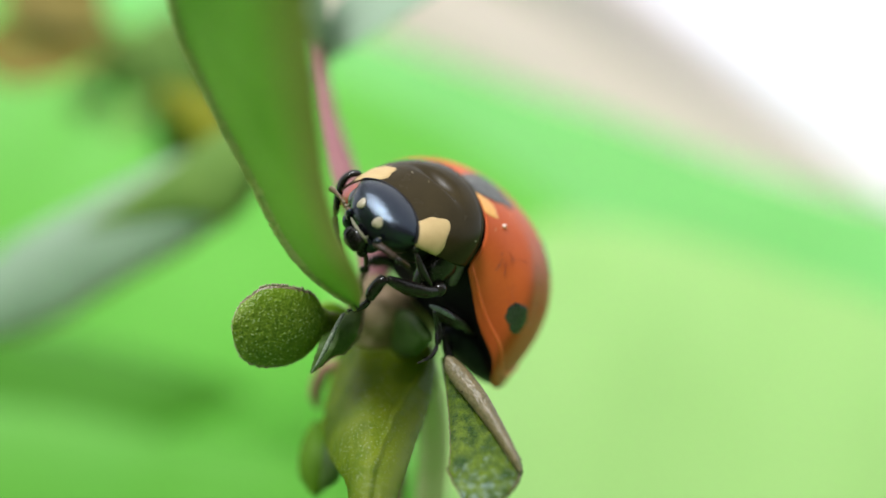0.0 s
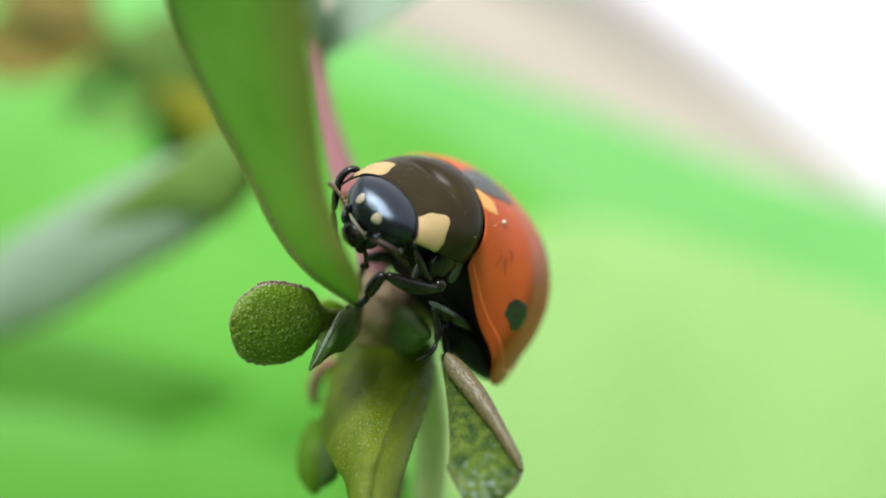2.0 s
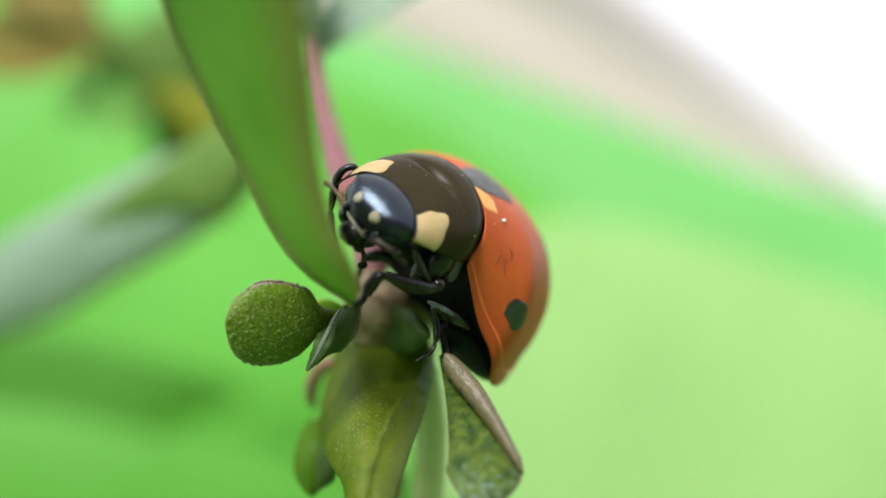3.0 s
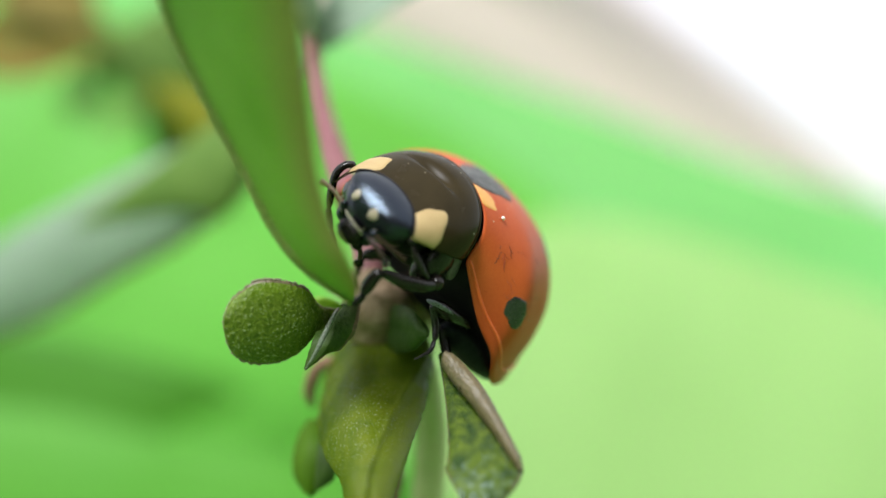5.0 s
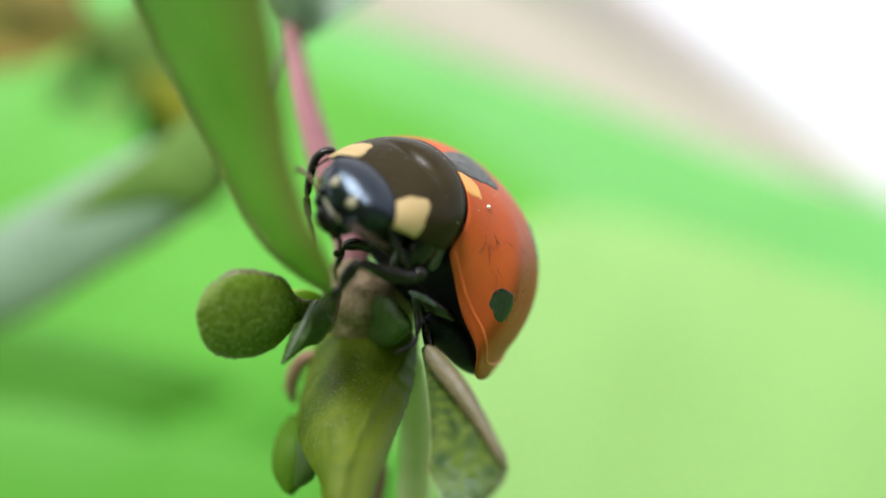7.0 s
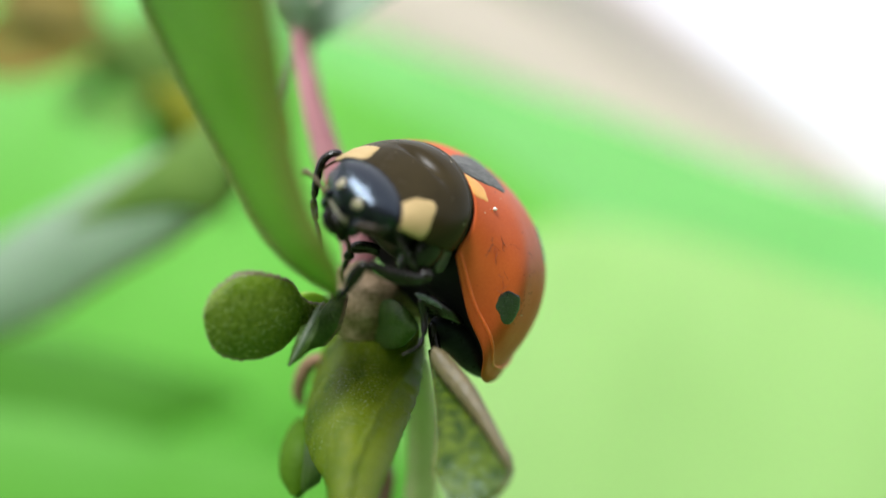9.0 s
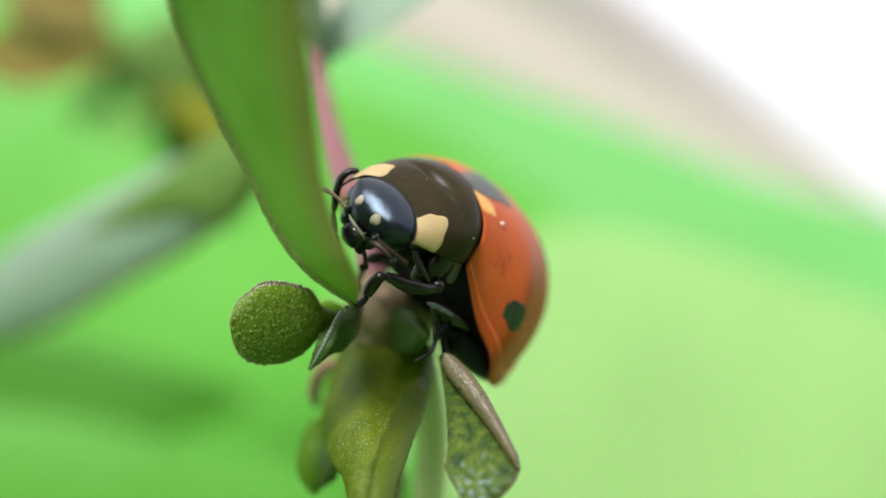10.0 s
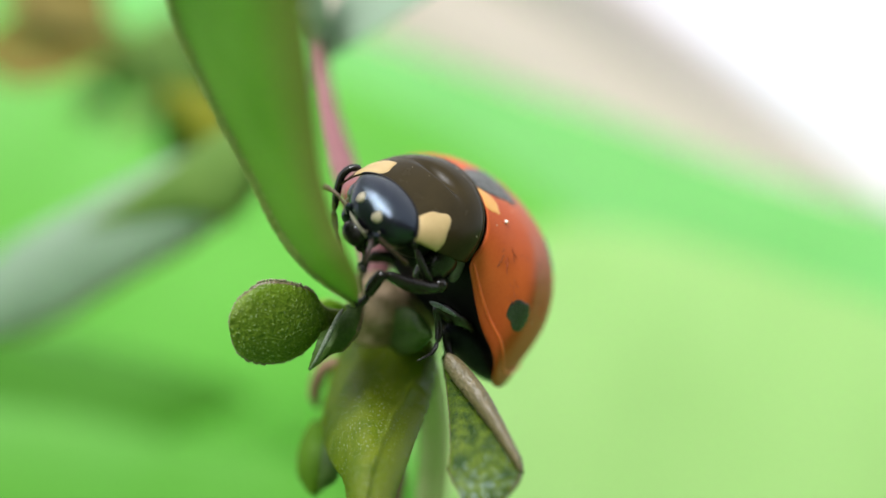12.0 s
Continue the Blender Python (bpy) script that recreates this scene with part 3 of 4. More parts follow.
# ---- a blurred sprig further back ----
def sprig():
    root = Vector((-50.0, 66.0, 0.0))
    top = thing("withered_sprig", "half-withered olive and brown sprig behind", "plant", root)
    part("stem", tube([Vector(p) - root for p in [(-50, 66, -3), (-50, 66, 40), (-41.26, 64.00, 70.70), (-31.35, 61.00, 72.74), (-22.91, 58.00, 73.14), (-18.79, 56.00, 72.02), (-14.97, 52.00, 69.00)]], [1.0, 0.9, 0.7, 0.5, 0.4, 0.3, 0.15], 60), LEAF_DULL, top)

    def leaf(spine, widths, side, material, label):
        part("leaf", leaf_mesh([Vector(p) - root for p in spine], widths, side, 0.5, seed=len(top.children) * 3.1), material, top, label)
    leaf([(-15.43, 52.00, 68.69), (-13.09, 49.00, 67.26), (-11.29, 47.00, 66.35), (-9.55, 46.00, 65.64), (-7.60, 45.00, 64.90)], [0.3, 1.1, 1.6, 1.7, 0.1], (0.1, 0.3, 0.9), LEAF_OLIVE, "olive yellow leaf")
    leaf([(-19.12, 57.00, 72.24), (-22.22, 58.00, 72.63), (-26.11, 59.00, 72.67), (-30.12, 60.00, 72.53)], [0.4, 2.7, 3.0, 0.2], (0.1, 0.3, 0.9), LEAF_BROWN, "brown withered leaf")
    leaf([(-20.48, 57.00, 72.92), (-22.56, 58.00, 74.87), (-25.41, 59.00, 76.88), (-28.69, 60.00, 78.95)], [0.4, 2.2, 2.4, 0.2], (0.4, 0.3, 0.8), LEAF_BROWN, "brown withered leaf")
    leaf([(-19.45, 56.00, 71.52), (-17.43, 57.00, 71.22), (-14.97, 58.00, 71.25), (-11.92, 60.00, 72.17)], [0.4, 3.2, 4.0, 0.2], (0.1, 0.2, 0.9), LEAF_DULL, "dull green leaf")
    leaf([(-15.26, 53.00, 69.17), (-16.81, 55.00, 68.05), (-18.78, 57.00, 67.66), (-21.20, 59.00, 67.58)], [0.2, 0.9, 1.0, 0.1], (0.3, 0.2, 0.9), LEAF_DULL, "dull grey-green leaf")
    leaf([(-16.41, 57.00, 69.87), (-16.20, 60.00, 67.53), (-15.51, 63.00, 64.91), (-14.29, 66.00, 62.39)], [0.3, 2.0, 2.4, 0.2], (0.9, 0.3, 0.2), LEAF_DULL, "dull green leaf")
    leaf([(-21.56, 60.00, 73.60), (-20.80, 62.00, 72.21), (-22.61, 64.00, 70.70), (-26.07, 66.00, 69.85)], [0.3, 2.6, 3.0, 0.2], (0.3, 0.3, 0.9), LEAF_DULL, "dull green leaf")


sprig()


# ---- the beetle: x to its head, y to its left, z up from its belly ----
def elytron_point(s, a, side=1):
    """s: front 0 to rear 1; a: suture 0 to margin 1."""
    s = min(max(s, 0.0), 1.0)
    if s < 0.42:
        k = math.sin(math.pi / 2 * s / 0.42)
        w, h = 1.43 + 1.47 * k, 2.05 + 0.24 * k
    else:
        k = max(0.0, 1 - ((s - 0.42) / 0.58) ** 2.3) ** 0.5
        w, h = 2.9 * k, 2.29 * k
    low = 0.82 - 1.77 * math.sin(math.pi / 2 * min(1, s / 0.5)) if s < 0.5 else -0.95 + 0.5 * ((s - 0.5) / 0.5) ** 2
    low = low * max(0.0, 1 - s ** 6) + 0.16 * math.exp(-((s - 0.255) / 0.085) ** 2)
    w += 0.10 * math.exp(-((s - 0.28) / 0.08) ** 2)
    if side < 0:
        w *= 1 - 0.14 * math.exp(-((s - 0.13) / 0.13) ** 2)
    t = a * math.pi / 2
    y = w * math.sin(min(t, 1.7)) ** 0.94 if t > 0 else 0.0
    z = low + (h - low) * max(0.0, math.cos(t)) ** 0.8
    if side < 0:
        z -= 0.28 * math.exp(-((s - 0.08) / 0.18) ** 2) * min(1.0, a / 0.4)
    flare = max(0.0, (a - 0.92) / 0.08)
    y += 0.10 * flare ** 1.5 * min(1, (1 - s) * 6)
    front = 0.13 * a * a + 0.02
    return Vector((front * (1 - s) - 4.44 * s, side * y, z))


def pronotum_point(s, a):
    """s: rear 0 to front 1; a: right margin -1 to left margin 1."""
    b = abs(a)
    rear = 0.14 + 0.16 * b ** 3
    front = 1.50 + 0.45 * b ** 2.2 - 0.24 * (max(0.0, b - 0.55) / 0.45) ** 2
    w = 1.60 - 0.54 * s ** 1.6 - 0.10 * (1 - s) ** 4
    t = a * 1.42
    droop = max(0.0, -a) * s
    w *= 1 + 0.06 * droop
    low = 0.52 - 0.5 * droop
    high = 2.07 - 0.98 * s ** 1.6
    p, q = s - 0.45, a + 0.02
    dent = 0.17 * math.exp(-(p / 0.065 + q / 0.5) ** 2 - (q / 0.24) ** 2)
    return Vector((rear + (front - rear) * s, w * math.sin(t), low + (high - low) * max(0.0, math.cos(t)) ** 0.85 - dent))


def sheet(surf, us, vs, thick):
    """A shell: a parametric surface with an inner side and closed edges."""
    bm = bmesh.new()
    outer = [[bm.verts.new(surf(u, v)) for v in vs] for u in us]
    grid(bm, outer)
    bmesh.ops.remove_doubles(bm, verts=bm.verts, dist=1e-4)
    bmesh.ops.recalc_face_normals(bm, faces=bm.faces)
    bmesh.ops.solidify(bm, geom=bm.faces[:], thickness=thick)
    return bm


def steps(n, a=0.0, b=1.0):
    return [a + (b - a) * i / n for i in range(n + 1)]


BEETLE_AXES = ((-0.4304, 0.5984, 0.6758), (-0.8804, -0.4434, -0.1681), (0.199, -0.6674, 0.7176))
BEETLE_AT, BEETLE_SIZE = (-0.989, 23.32, 59.956), 1.13


def ladybird():
    top = thing("ladybird", "red seven-spotted ladybird beetle clinging to the herb", "beetle")
    top.matrix_world = Matrix.Translation(Vector(BEETLE_AT) * MM) @ Matrix(BEETLE_AXES).to_4x4()
    S = BEETLE_SIZE
    moving = {}

    def piece(name, bm, material, parent=top, label="", at=None):
        for v in bm.verts:
            v.co = (v.co - Vector(at or (0, 0, 0))) * S
        ob = part(name, bm, material, parent, label)
        if at:
            ob.location = Vector(at) * S * MM
        return ob

    # wing cases
    for side in (1, -1):
        wing = lambda s, a, side=side: elytron_point(s, a, side)
        shell = piece("elytron", sheet(wing, steps(60), steps(48, 0.004, 1.0), 0.03), RED, top, "glossy orange-red wing case with black spots")
        piece("rim", tube([elytron_point(s, 0.955, side) for s in steps(30, 0.01, 0.985)], [0.034] * 31, 120, 10), RED_RIM, shell, "raised orange rim")
        piece("spot", patch(wing, (0.256, 0.799), (0.065, 0.082), 0.25, seed=3.4, skew=-0.53), SPOT, shell)
        piece("spot", patch(wing, (0.60, 0.33), (0.075, 0.11), 0.3, seed=5), SPOT, shell)
        piece("spot", patch(wing, (0.76, 0.45), (0.07, 0.12), 0.3, seed=6), SPOT, shell)
        piece("patch", patch(wing, (0.035, 0.25) if side > 0 else (0.06, 0.24), (0.072, 0.115) if side > 0 else (0.085, 0.12), 0.35, 0.010, seed=8), AMBER, shell, "pale amber patch")
    both = lambda s, a: elytron_point(s, abs(a), 1 if a >= 0 else -1)
    piece("spot", patch(both, (0.155, 0.0), (0.175, 0.175), 0.3, 0.02, seed=7, rings=14, spokes=48, power=2.6), SPOT_DUSTY, top, "dusty black spot across the seam behind the shield")
    piece("dust_grain", ball(elytron_point(0.11, 0.365) + Vector((0.02, 0.02, 0.035)), (0.04, 0.034, 0.036), (10, 30, 0), 8, 0.9, 0.4), DUST, top, "pale grain of dust")

    for line, ink, r in (([(0.135, 0.525), (0.148, 0.55), (0.165, 0.555)], SCRATCH, 0.012), ([(0.148, 0.55), (0.146, 0.575), (0.158, 0.60)], SCRATCH, 0.009),
                         ([(0.20, 0.50), (0.215, 0.495), (0.235, 0.50)], SCRATCH, 0.007), ([(0.115, 0.62), (0.126, 0.655), (0.127, 0.69), (0.14, 0.72)], SCRATCH_FAINT, 0.010), ([(0.116, 0.63), (0.112, 0.66), (0.12, 0.675)], SCRATCH_FAINT, 0.008)):
        piece("scratch", tube([elytron_point(s, a) + Vector((0.002, 0.008, 0.004)) for s, a in line], [r * 0.3] + [r * 0.75] * (len(line) - 2) + [r * 0.3], 24, 6, wobble=0.5), ink)
    for k in range(9):
        s, a = 0.095 + 0.022 * noise.noise(Vector((k * 1.7, 0, 3))), 0.60 + 0.018 * k
        piece("scratch", patch(elytron_point, (s, a), (0.005, 0.009), 0.9, 0.006, seed=k * 9.1, rings=2, spokes=9), SCRATCH)
    marks = random.Random(23)
    for k in range(8):
        s, a = 0.10 + 0.10 * marks.random(), 0.60 + 0.20 * marks.random()
        bend = [(s + 0.012 * j + 0.006 * marks.uniform(-1, 1), a + 0.016 * j * marks.uniform(-0.4, 1) + 0.005 * marks.uniform(-1, 1)) for j in range(4)]
        piece("scratch", tube([elytron_point(u, v) + Vector((0.0, 0.004, 0.002)) for u, v in bend], [0.002, 0.004, 0.004, 0.002], 14, 5, wobble=0.6), SCRATCH_FAINT)
    for k in range(26):
        s, a = 0.30 + 0.12 * marks.random(), 0.42 + 0.40 * marks.random()
        piece("speck", patch(elytron_point, (s, a), (0.004 * marks.uniform(0.6, 1.6), 0.007 * marks.uniform(0.6, 1.6)), 0.9, 0.006, seed=k * 3.7, rings=2, spokes=9), SCRATCH)
    dust = random.Random(11)
    for k in range(14):
        u, v, r = dust.random(), dust.uniform(-0.75, 0.75), dust.uniform(0.007, 0.013)
        at = pronotum_point(0.1 + 0.8 * u, v) if k % 2 else elytron_point(0.02 + 0.35 * u, abs(v))
        piece("dust_grain", ball(at, (r, r * 1.3, r), (k * 40, 20, 0), 5, 0.9, 0.4), PALE)
    # shield
    shield = piece("pronotum", sheet(pronotum_point, steps(60), steps(110, -1, 1), 0.04), SHIELD, top, "glossy brownish-black neck shield")
    piece("edge", tube([pronotum_point(0.0, a) for a in steps(30, -0.99, 0.99)], [0.022] * 31, 90, 8), SHIELD, shield)
    piece("front_edge", tube([pronotum_point(1.0, a) for a in steps(30, -0.7, 0.96)], [0.026] * 31, 90, 8), BELLY, shield)
    for side in (1, -1):
        piece("patch", patch(lambda s, a, k=side: pronotum_point(min(s, 1), k * min(a, 1.0)), (0.83, 0.72) if side > 0 else (0.83, 0.65), (0.25, 0.29) if side > 0 else (0.20, 0.21), 0.3, seed=4 + side, power=3.2), CREAM, shield, "cream corner patch")
    piece("scutellum", ball((0.03, 0, 2.02), (0.2, 0.24, 0.05), (0, 8, 0), 10), SHIELD)

    # underside
    def belly():
        bm, rows = bmesh.new(), []
        for s in steps(40, 0.06, 0.97):
            edge, mid = elytron_point(s, 0.97), elytron_point(s, 0.0)
            row = []
            for k in range(40):
                f = 2 * math.pi * k / 40
                z = (mid.z - edge.z) * 0.85 * math.sin(f) if math.sin(f) > 0 else (0.42 + 0.05 * math.cos(s * 34)) * math.sin(f) * min(1, (1 - s) * 5)
                row.append(bm.verts.new((mid.x, edge.y * 0.965 * math.cos(f), edge.z + 0.05 + z)))
            rows.append(row)
        grid(bm, rows, True)
        bm.faces.new(rows[0]), bm.faces.new(rows[-1])
        return bm
    piece("abdomen", belly(), BELLY, top, "black underside")
    piece("thorax", ball((0.15, 0, 0.66), (0.74, 1.22, 0.84), (0, 0, 0), 28, 0.85, 0.06), BELLY)
    piece("side_plate", ball((0.244, 1.422, 0.607), (0.27, 0.06, 0.29), (20, 0, 10), 12, 0.7), PLATE, top, "greyish white side plate")

    # head
    def head_dome():
        """A dome set into the shield's front opening, its brow flush with the shield's edge."""
        bm, rows, apex = bmesh.new(), [], Vector((2.12, -0.05, 0.36))

        def brow(a):
            p = pronotum_point(0.96, a)
            return Vector((p.x - 0.10, -0.02 + (p.y + 0.02) * 0.95, 0.42 + (p.z - 0.42) * 0.95))
        ring = [brow(-0.70 + 1.56 * j / 40) for j in range(40)]
        left, right = brow(0.86), brow(-0.70)
        for j in range(28):
            f = math.pi * j / 28
            ring.append(left.lerp(right, (1 - math.cos(f)) / 2) - Vector((0, 0, 0.78 * math.sin(f) ** 0.8)))
        for k in steps(30, -0.3, 0.995):
            g, h = math.cos(k * math.pi / 2) ** 0.92, math.sin(k * math.pi / 2)
            rows.append([bm.verts.new((q.x + (apex.x - q.x) * h, apex.y + (q.y - apex.y) * g, apex.z + (q.z - apex.z) * g)) for q in ring])
        grid(bm, rows, True)
        bm.faces.new(rows[0]), bm.faces.new(rows[-1])
        return bm
    head = piece("head", head_dome(), HEAD, top, "shiny black head with two pale spots")

    piece("neck", ball((0.95, 0, 0.50), (0.55, 1.04, 0.52), (0, 0, 0), 20), BELLY, head)

    for side, face, cheek in ((1, (2.075, 0.307, 0.47), (1.96, 0.50, 0.25)), (-1, (2.09, -0.269, 0.485), (1.80, -0.66, 0.22))):
        piece("eye", ball((1.68, -0.08 + 0.55 * side, 0.42), (0.24, 0.22, 0.27), (0, 10, 25 * side), 16), EYE_BLACK, head, "black compound eye")
        piece("face_spot", ball(face, (0.045, 0.115, 0.12), (0, 0, 20 * side), 14, 1, 0.2), FACE, head, "pale spot by the eye")
        piece("cheek_spot", ball(cheek, (0.035, 0.035, 0.10), (0, 0, 35 * side), 8), FACE, head)
        piece("cheek", ball((1.70, -0.06 + 0.36 * side, 0.02), (0.20, 0.18, 0.22), (0, 0, 20 * side), 14), HEAD, head)
    piece("lip", tube([(2.008, -0.299, 0.116), (2.111, 0.003, 0.094), (2.090, 0.255, 0.067), (1.949, 0.360, 0.004)], [0.02, 0.03, 0.034, 0.02], 24, 10, 1.0, 0.8), LIP, head, "cream fringe above the mouth")
    mouth = piece("mouth", ball((1.951, 0.100, -0.112), (0.19, 0.28, 0.22), (0, 12, 0), 18, 0.85, 0.08), LEG, head, "black mouth shield")
    chin = Vector((1.951, 0.100, -0.112))
    for k in range(7):
        y = -0.21 + 0.07 * k
        piece("bristle", tube([chin + Vector(p) for p in ((0.165, y, 0.12), (0.20, y * 0.95, 0.01), (0.165, y * 0.85, -0.12))], [0.010, 0.016, 0.010], 8, 6), LEG, mouth)
    for side in (1, -1):
        piece("jaw", ball((1.74, 0.10 + 0.18 * side, -0.24), (0.12, 0.11, 0.11), (0, 20, 30 * side), 10, 0.9, 0.1), LEG, head)
        piece("whisker", tube([(2.03, 0.3 * side, 0.02), (2.14, 0.36 * side, 0.10), (2.2, 0.42 * side, 0.2)], [0.02, 0.012, 0.006], 8, 6), PALE, head)

    # feelers: a thin beaded stalk and a club
    def feeler(points, label, k, skin):
        base = points[0]
        bm = tube(points, [r * k for r in (0.055, 0.038, 0.036, 0.04, 0.07, 0.06)], 60, 10, wobble=0.4)
        ob = piece("antenna", bm, skin, head, label, base)
        for p in curve(points, 9)[1:8]:
            piece("joint", ball(Vector(p) - Vector(base), (0.05 * k, 0.05 * k, 0.05 * k), (0, 0, 0), 6), skin, ob)
        piece("socket", ball((0, 0, 0), (0.08, 0.08, 0.08), (0, 0, 0), 10), HEAD, ob)
        return ob
    moving["right_feeler"] = feeler([(1.999, -0.396, 0.156), (2.093, -0.495, 0.193), (2.190, -0.609, 0.245), (2.251, -0.738, 0.265), (2.313, -0.859, 0.262), (2.349, -0.922, 0.240)], "thin brown feeler with a small club", 0.8, HORN)
    moving["left_feeler"] = feeler([(2.094, 0.589, 0.219), (2.044, 0.776, 0.254), (1.959, 0.941, 0.264), (1.837, 1.080, 0.272), (1.725, 1.205, 0.266), (1.647, 1.262, 0.262)], "brown feeler folded under the head", 0.7, HORN_DARK)

    # mouth feelers with an axe-shaped tip
    def palp(points, label):
        base = points[0]
        ob = piece("palp", tube(points, [0.06, 0.055, 0.05, 0.042], 16, 10), PALP, head, label, base)
        a, b = Vector(points[-2]), Vector(points[-1])
        tip = piece("axe_tip", tube([b, b + (b - a) * 0.5, b + (b - a) * 1.0], [0.05, 0.11, 0.09], 16, 12, 0.6), LEG, ob, "")
        tip.location = -Vector(base) * S * MM
        return ob
    moving["left_palp"] = palp([(2.086, 0.544, 0.119), (2.106, 0.772, 0.203), (2.056, 0.958, 0.237), (1.992, 1.082, 0.248)], "black mouth feeler with an axe-shaped tip")
    moving["right_palp"] = palp([(1.757, 0.214, -0.187), (1.472, 0.231, -0.315), (1.214, 0.193, -0.444), (0.976, 0.129, -0.606)], "black mouth feeler")

    # legs: thigh, shin and foot
    def leg(thigh, shin, foot, width, label, skin=LEG):
        ob = piece("leg", tube(thigh, width[0], 30, 14, 0.75, 0.08), skin, top, label)
        piece("shin", tube(shin, width[1], 26, 12, 0.8, 0.1), LEG, ob)
        piece("foot", tube(foot, width[2], 24, 10, 0.8, 0.25), LEG, ob)
        end, way = Vector(foot[-1]), (Vector(foot[-1]) - Vector(foot[-2])).normalized()
        for k in (-1, 1):
            out = way.orthogonal().normalized() * 0.05 * k
            piece("claw", tube([end, end + way * 0.06 + out, end + way * 0.10 + out * 0.6], [0.022, 0.016, 0.006], 8, 6), LEG, ob)
        return ob
    leg([(0.506, 1.551, 0.210), (0.816, 1.576, 0.099), (1.230, 1.421, -0.080), (1.517, 1.189, -0.181), (1.660, 1.029, -0.243)], [(1.657, 1.028, -0.227), (1.690, 1.022, -0.382), (1.636, 1.020, -0.623), (1.601, 1.066, -0.824)],
        [(1.601, 1.058, -0.800), (1.579, 1.059, -0.954), (1.624, 1.023, -1.093), (1.675, 0.965, -1.209)], ([0.14, 0.17, 0.20, 0.16, 0.10], [0.12, 0.15, 0.16, 0.11], [0.095, 0.09, 0.08, 0.055]), "black front leg gripping the leaf tip")
    piece("hip", ball((0.634, 1.219, 0.414), (0.42, 0.30, 0.55), (0, 0, 0), 18, 0.9, 0.08), LEG, top, "black hip of the front leg")
    piece("knee", ball((0.722, 1.616, 0.223), (0.15, 0.15, 0.15), (0, 0, 0), 12), LEG)
    piece("shin_guard", tube([(1.509, 1.033, 0.533), (1.393, 1.208, 0.417), (1.172, 1.404, 0.265), (0.918, 1.545, 0.175)], [0.05, 0.09, 0.11, 0.08], 20, 10, 0.7), LEG, top, "thin limb held under the shield")
    piece("trochanter", ball((1.521, 0.995, 0.573), (0.09, 0.09, 0.09), (0, 0, 0), 12), LEG)
    leg([(1.391, -1.204, 0.734), (1.482, -1.331, 0.591), (1.530, -1.333, 0.345), (1.437, -1.234, 0.043), (1.308, -1.031, -0.339)], [(1.308, -1.040, -0.330), (1.25, -1.02, -0.40), (1.138, -1.045, -0.464), (1.351, -0.633, -0.564)],
        [(1.356, -0.648, -0.547), (1.422, -0.343, -0.643), (1.441, -0.153, -0.715), (1.482, -0.018, -0.761)], ([0.09, 0.10, 0.11, 0.11, 0.09], [0.085, 0.09, 0.09, 0.07], [0.06, 0.05, 0.05, 0.045]), "black front leg reaching over behind the leaf")
    leg([(-0.911, 2.140, -0.239), (-0.567, 2.039, -0.194), (-0.186, 1.887, -0.212), (0.145, 1.730, -0.214), (0.251, 1.623, -0.225)], [(0.249, 1.630, -0.233), (0.096, 1.804, -0.415), (0.034, 1.991, -0.585), (0.077, 2.168, -0.749)],
        [(0.082, 2.152, -0.732), (0.157, 2.261, -0.883), (0.265, 2.294, -1.015), (0.391, 2.291, -1.135)], ([0.10, 0.15, 0.19, 0.17, 0.10], [0.09, 0.10, 0.10, 0.07], [0.06, 0.055, 0.05, 0.04]), "black middle leg hooked round a small leaf")
    leg([(-2.309, 2.761, -0.872), (-1.815, 2.538, -0.762), (-1.372, 2.214, -0.653), (-0.932, 1.919, -0.597), (-0.644, 1.740, -0.583)], [(-0.649, 1.756, -0.601), (-0.722, 1.983, -0.812), (-0.661, 2.318, -0.964), (-0.585, 2.593, -1.035)],
        [(-0.580, 2.577, -1.018), (-0.316, 2.846, -1.007), (-0.050, 3.102, -0.969), (0.146, 3.293, -0.919)], ([0.22, 0.36, 0.42, 0.36, 0.18], [0.12, 0.13, 0.11, 0.08], [0.06, 0.05, 0.05, 0.04]), "black hind leg drawn in under the wing case", LEG_DULL)
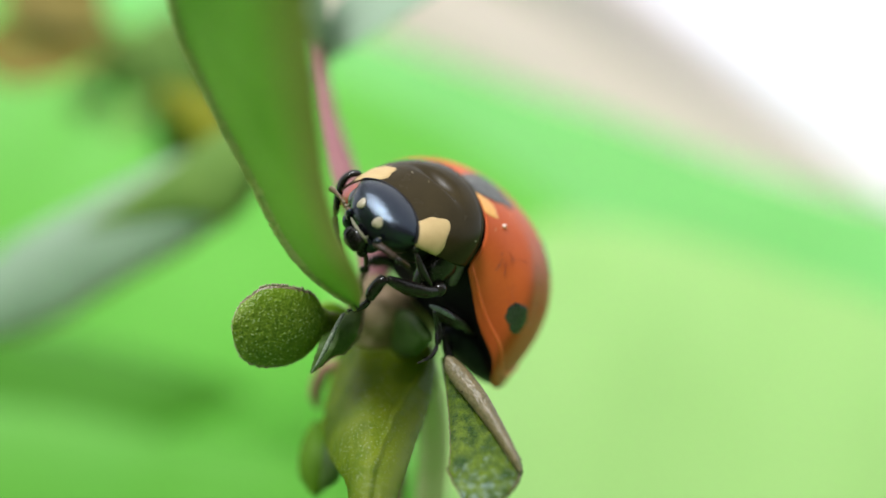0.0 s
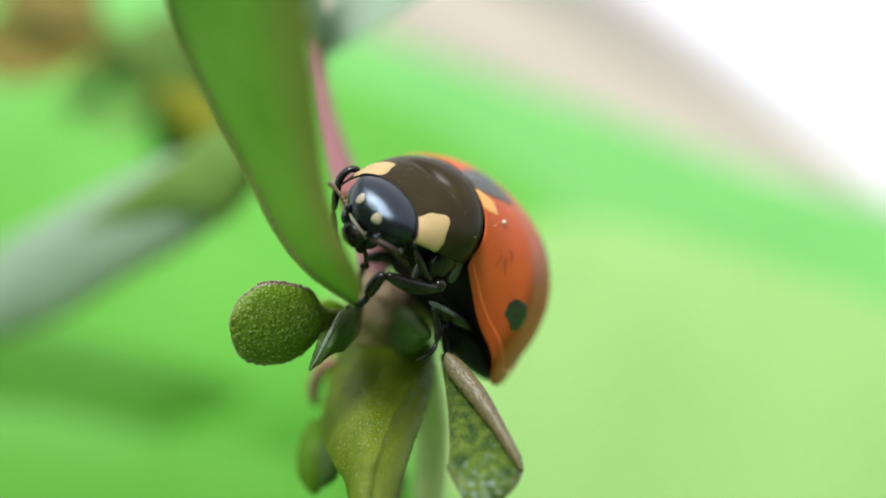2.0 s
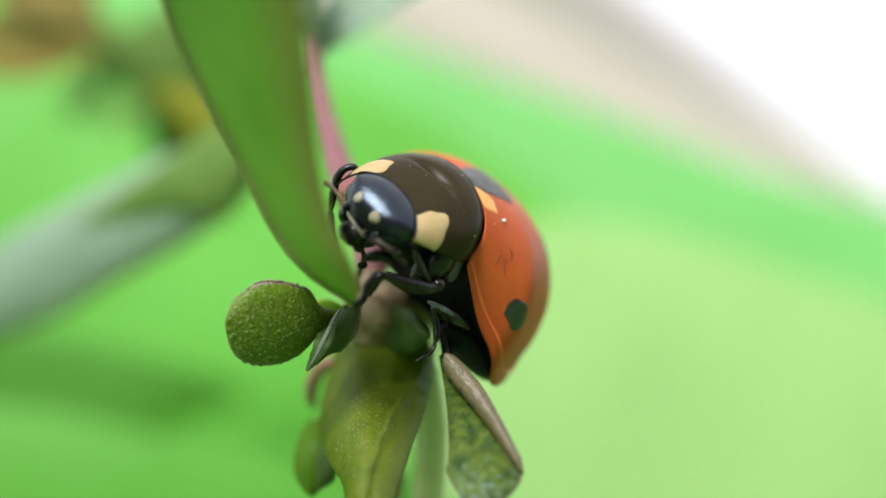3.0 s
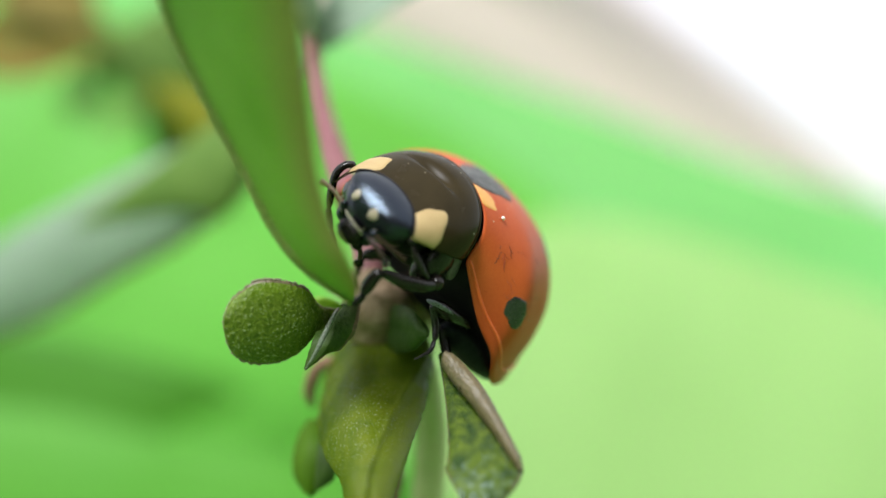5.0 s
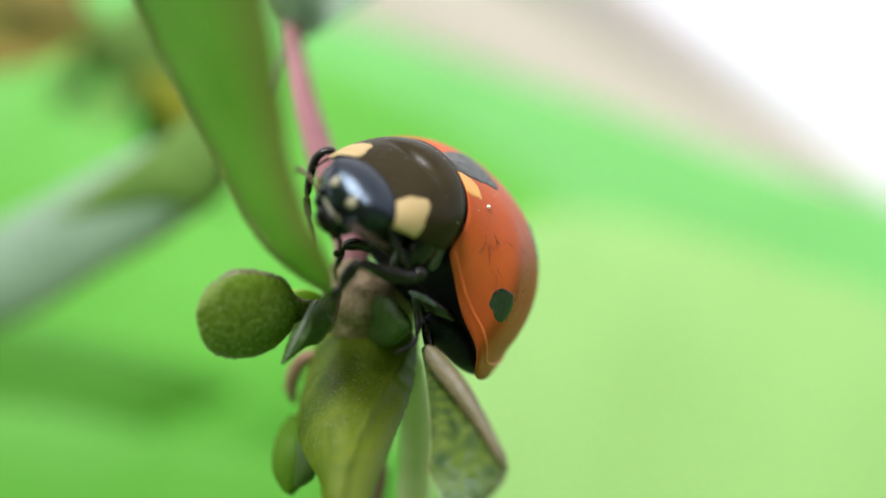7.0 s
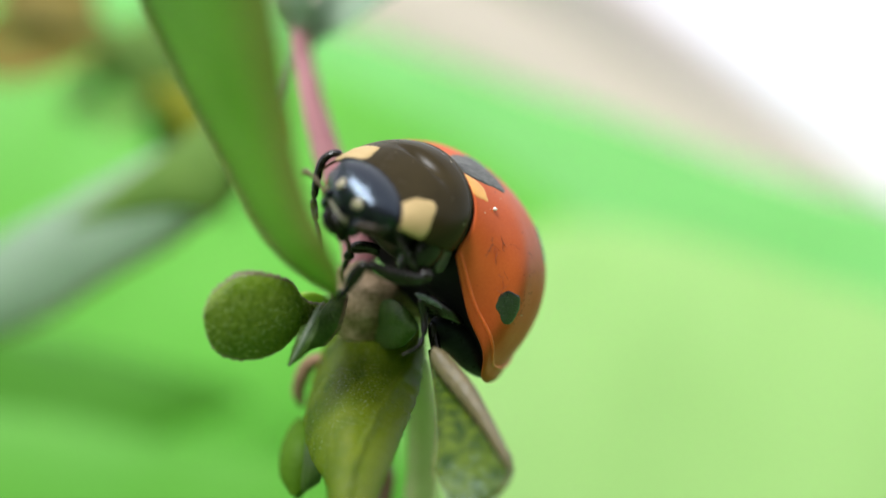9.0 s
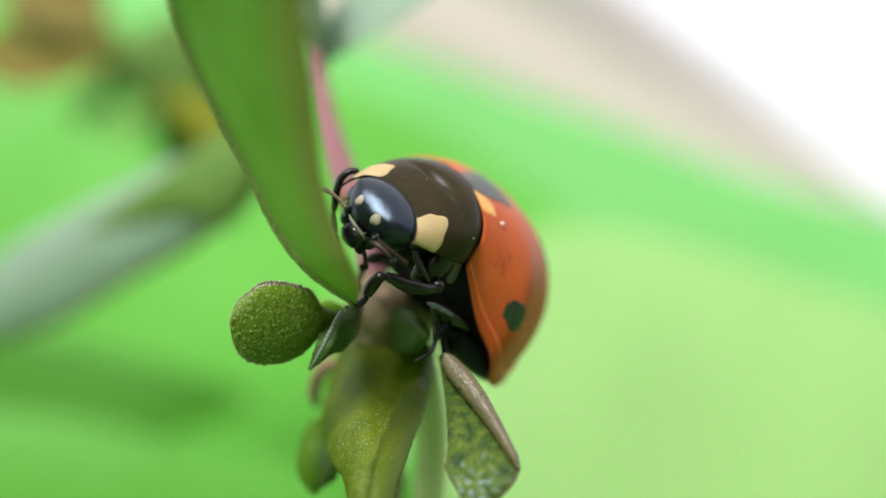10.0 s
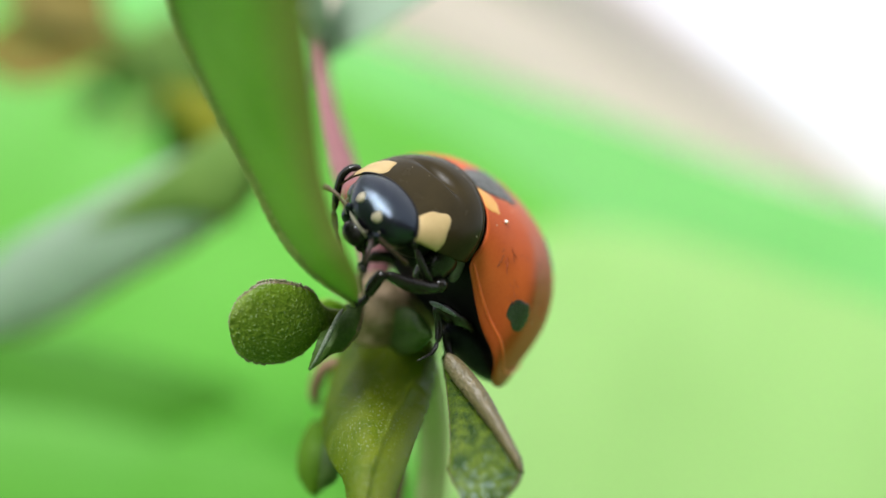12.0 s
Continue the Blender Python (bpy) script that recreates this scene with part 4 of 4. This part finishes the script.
    leg([(-0.209, 0.004, -0.386), (-0.083, -0.211, -0.483), (0.014, -0.344, -0.634), (0.068, -0.401, -0.770)], [(0.070, -0.409, -0.761), (-0.096, -0.399, -0.971), (-0.244, -0.427, -1.174), (-0.392, -0.474, -1.325)],
        [(-0.387, -0.491, -1.307), (-0.552, -0.504, -1.461), (-0.810, -0.544, -1.586), (-1.074, -0.584, -1.676)], ([0.12, 0.15, 0.15, 0.09], [0.08, 0.09, 0.08, 0.06], [0.05, 0.05, 0.05, 0.04]), "black middle leg on the far side, holding the stem")
    # the hairy knee of the middle leg; its pale grey includes a painted reflection
    piece("knee", tube([(0.274, 1.495, -0.271), (0.302, 1.701, -0.174), (0.189, 1.905, -0.116), (0.023, 2.032, -0.107)], [0.04, 0.065, 0.05, 0.02], 20, 10, 0.6, 0.3), LEG_HAIRY_SHEEN, top, "hairy knee with a white reflection put into its grey")
    return moving


MOVING = ladybird()


def motions():
    """The feelers and mouth feelers sway about their sockets; the rest of the beetle sits still."""
    way = Matrix(BEETLE_AXES).transposed() @ Vector((0, 1, 0))

    def sway(ob, rows):
        at = ob.location.copy()
        walk(ob, [(t, Matrix.Translation(at) @ Matrix.Rotation(radians(a), 4, way)) for t, a in rows])
    sway(MOVING["right_feeler"], [(0.0, 0), (1.0, 2), (2.5, 1), (3.2, -2), (5.0, -5), (5.5, -4), (6.5, -6), (8.5, -8), (9.5, -9), (10.5, -12), (11.5, -9), (12.0, -12)])
    sway(MOVING["left_palp"], [(0.0, 0), (1.5, -6), (2.5, -10), (3.2, 0), (5.0, 22), (5.5, 26), (6.0, 24), (6.5, 10), (8.5, -10), (9.0, -26), (9.5, 0), (10.0, 8), (10.5, 26), (11.0, 36), (11.5, 52), (12.0, 74)])
    sway(MOVING["left_feeler"], [(0.0, 0), (2.5, 3), (5.5, 0), (8.5, -3), (10.5, 2), (12.0, 4)])
    sway(MOVING["right_palp"], [(0.0, 0), (2.5, -4), (5.5, 4), (8.5, -6), (9.0, -8), (10.5, 0), (12.0, 3)])


motions()
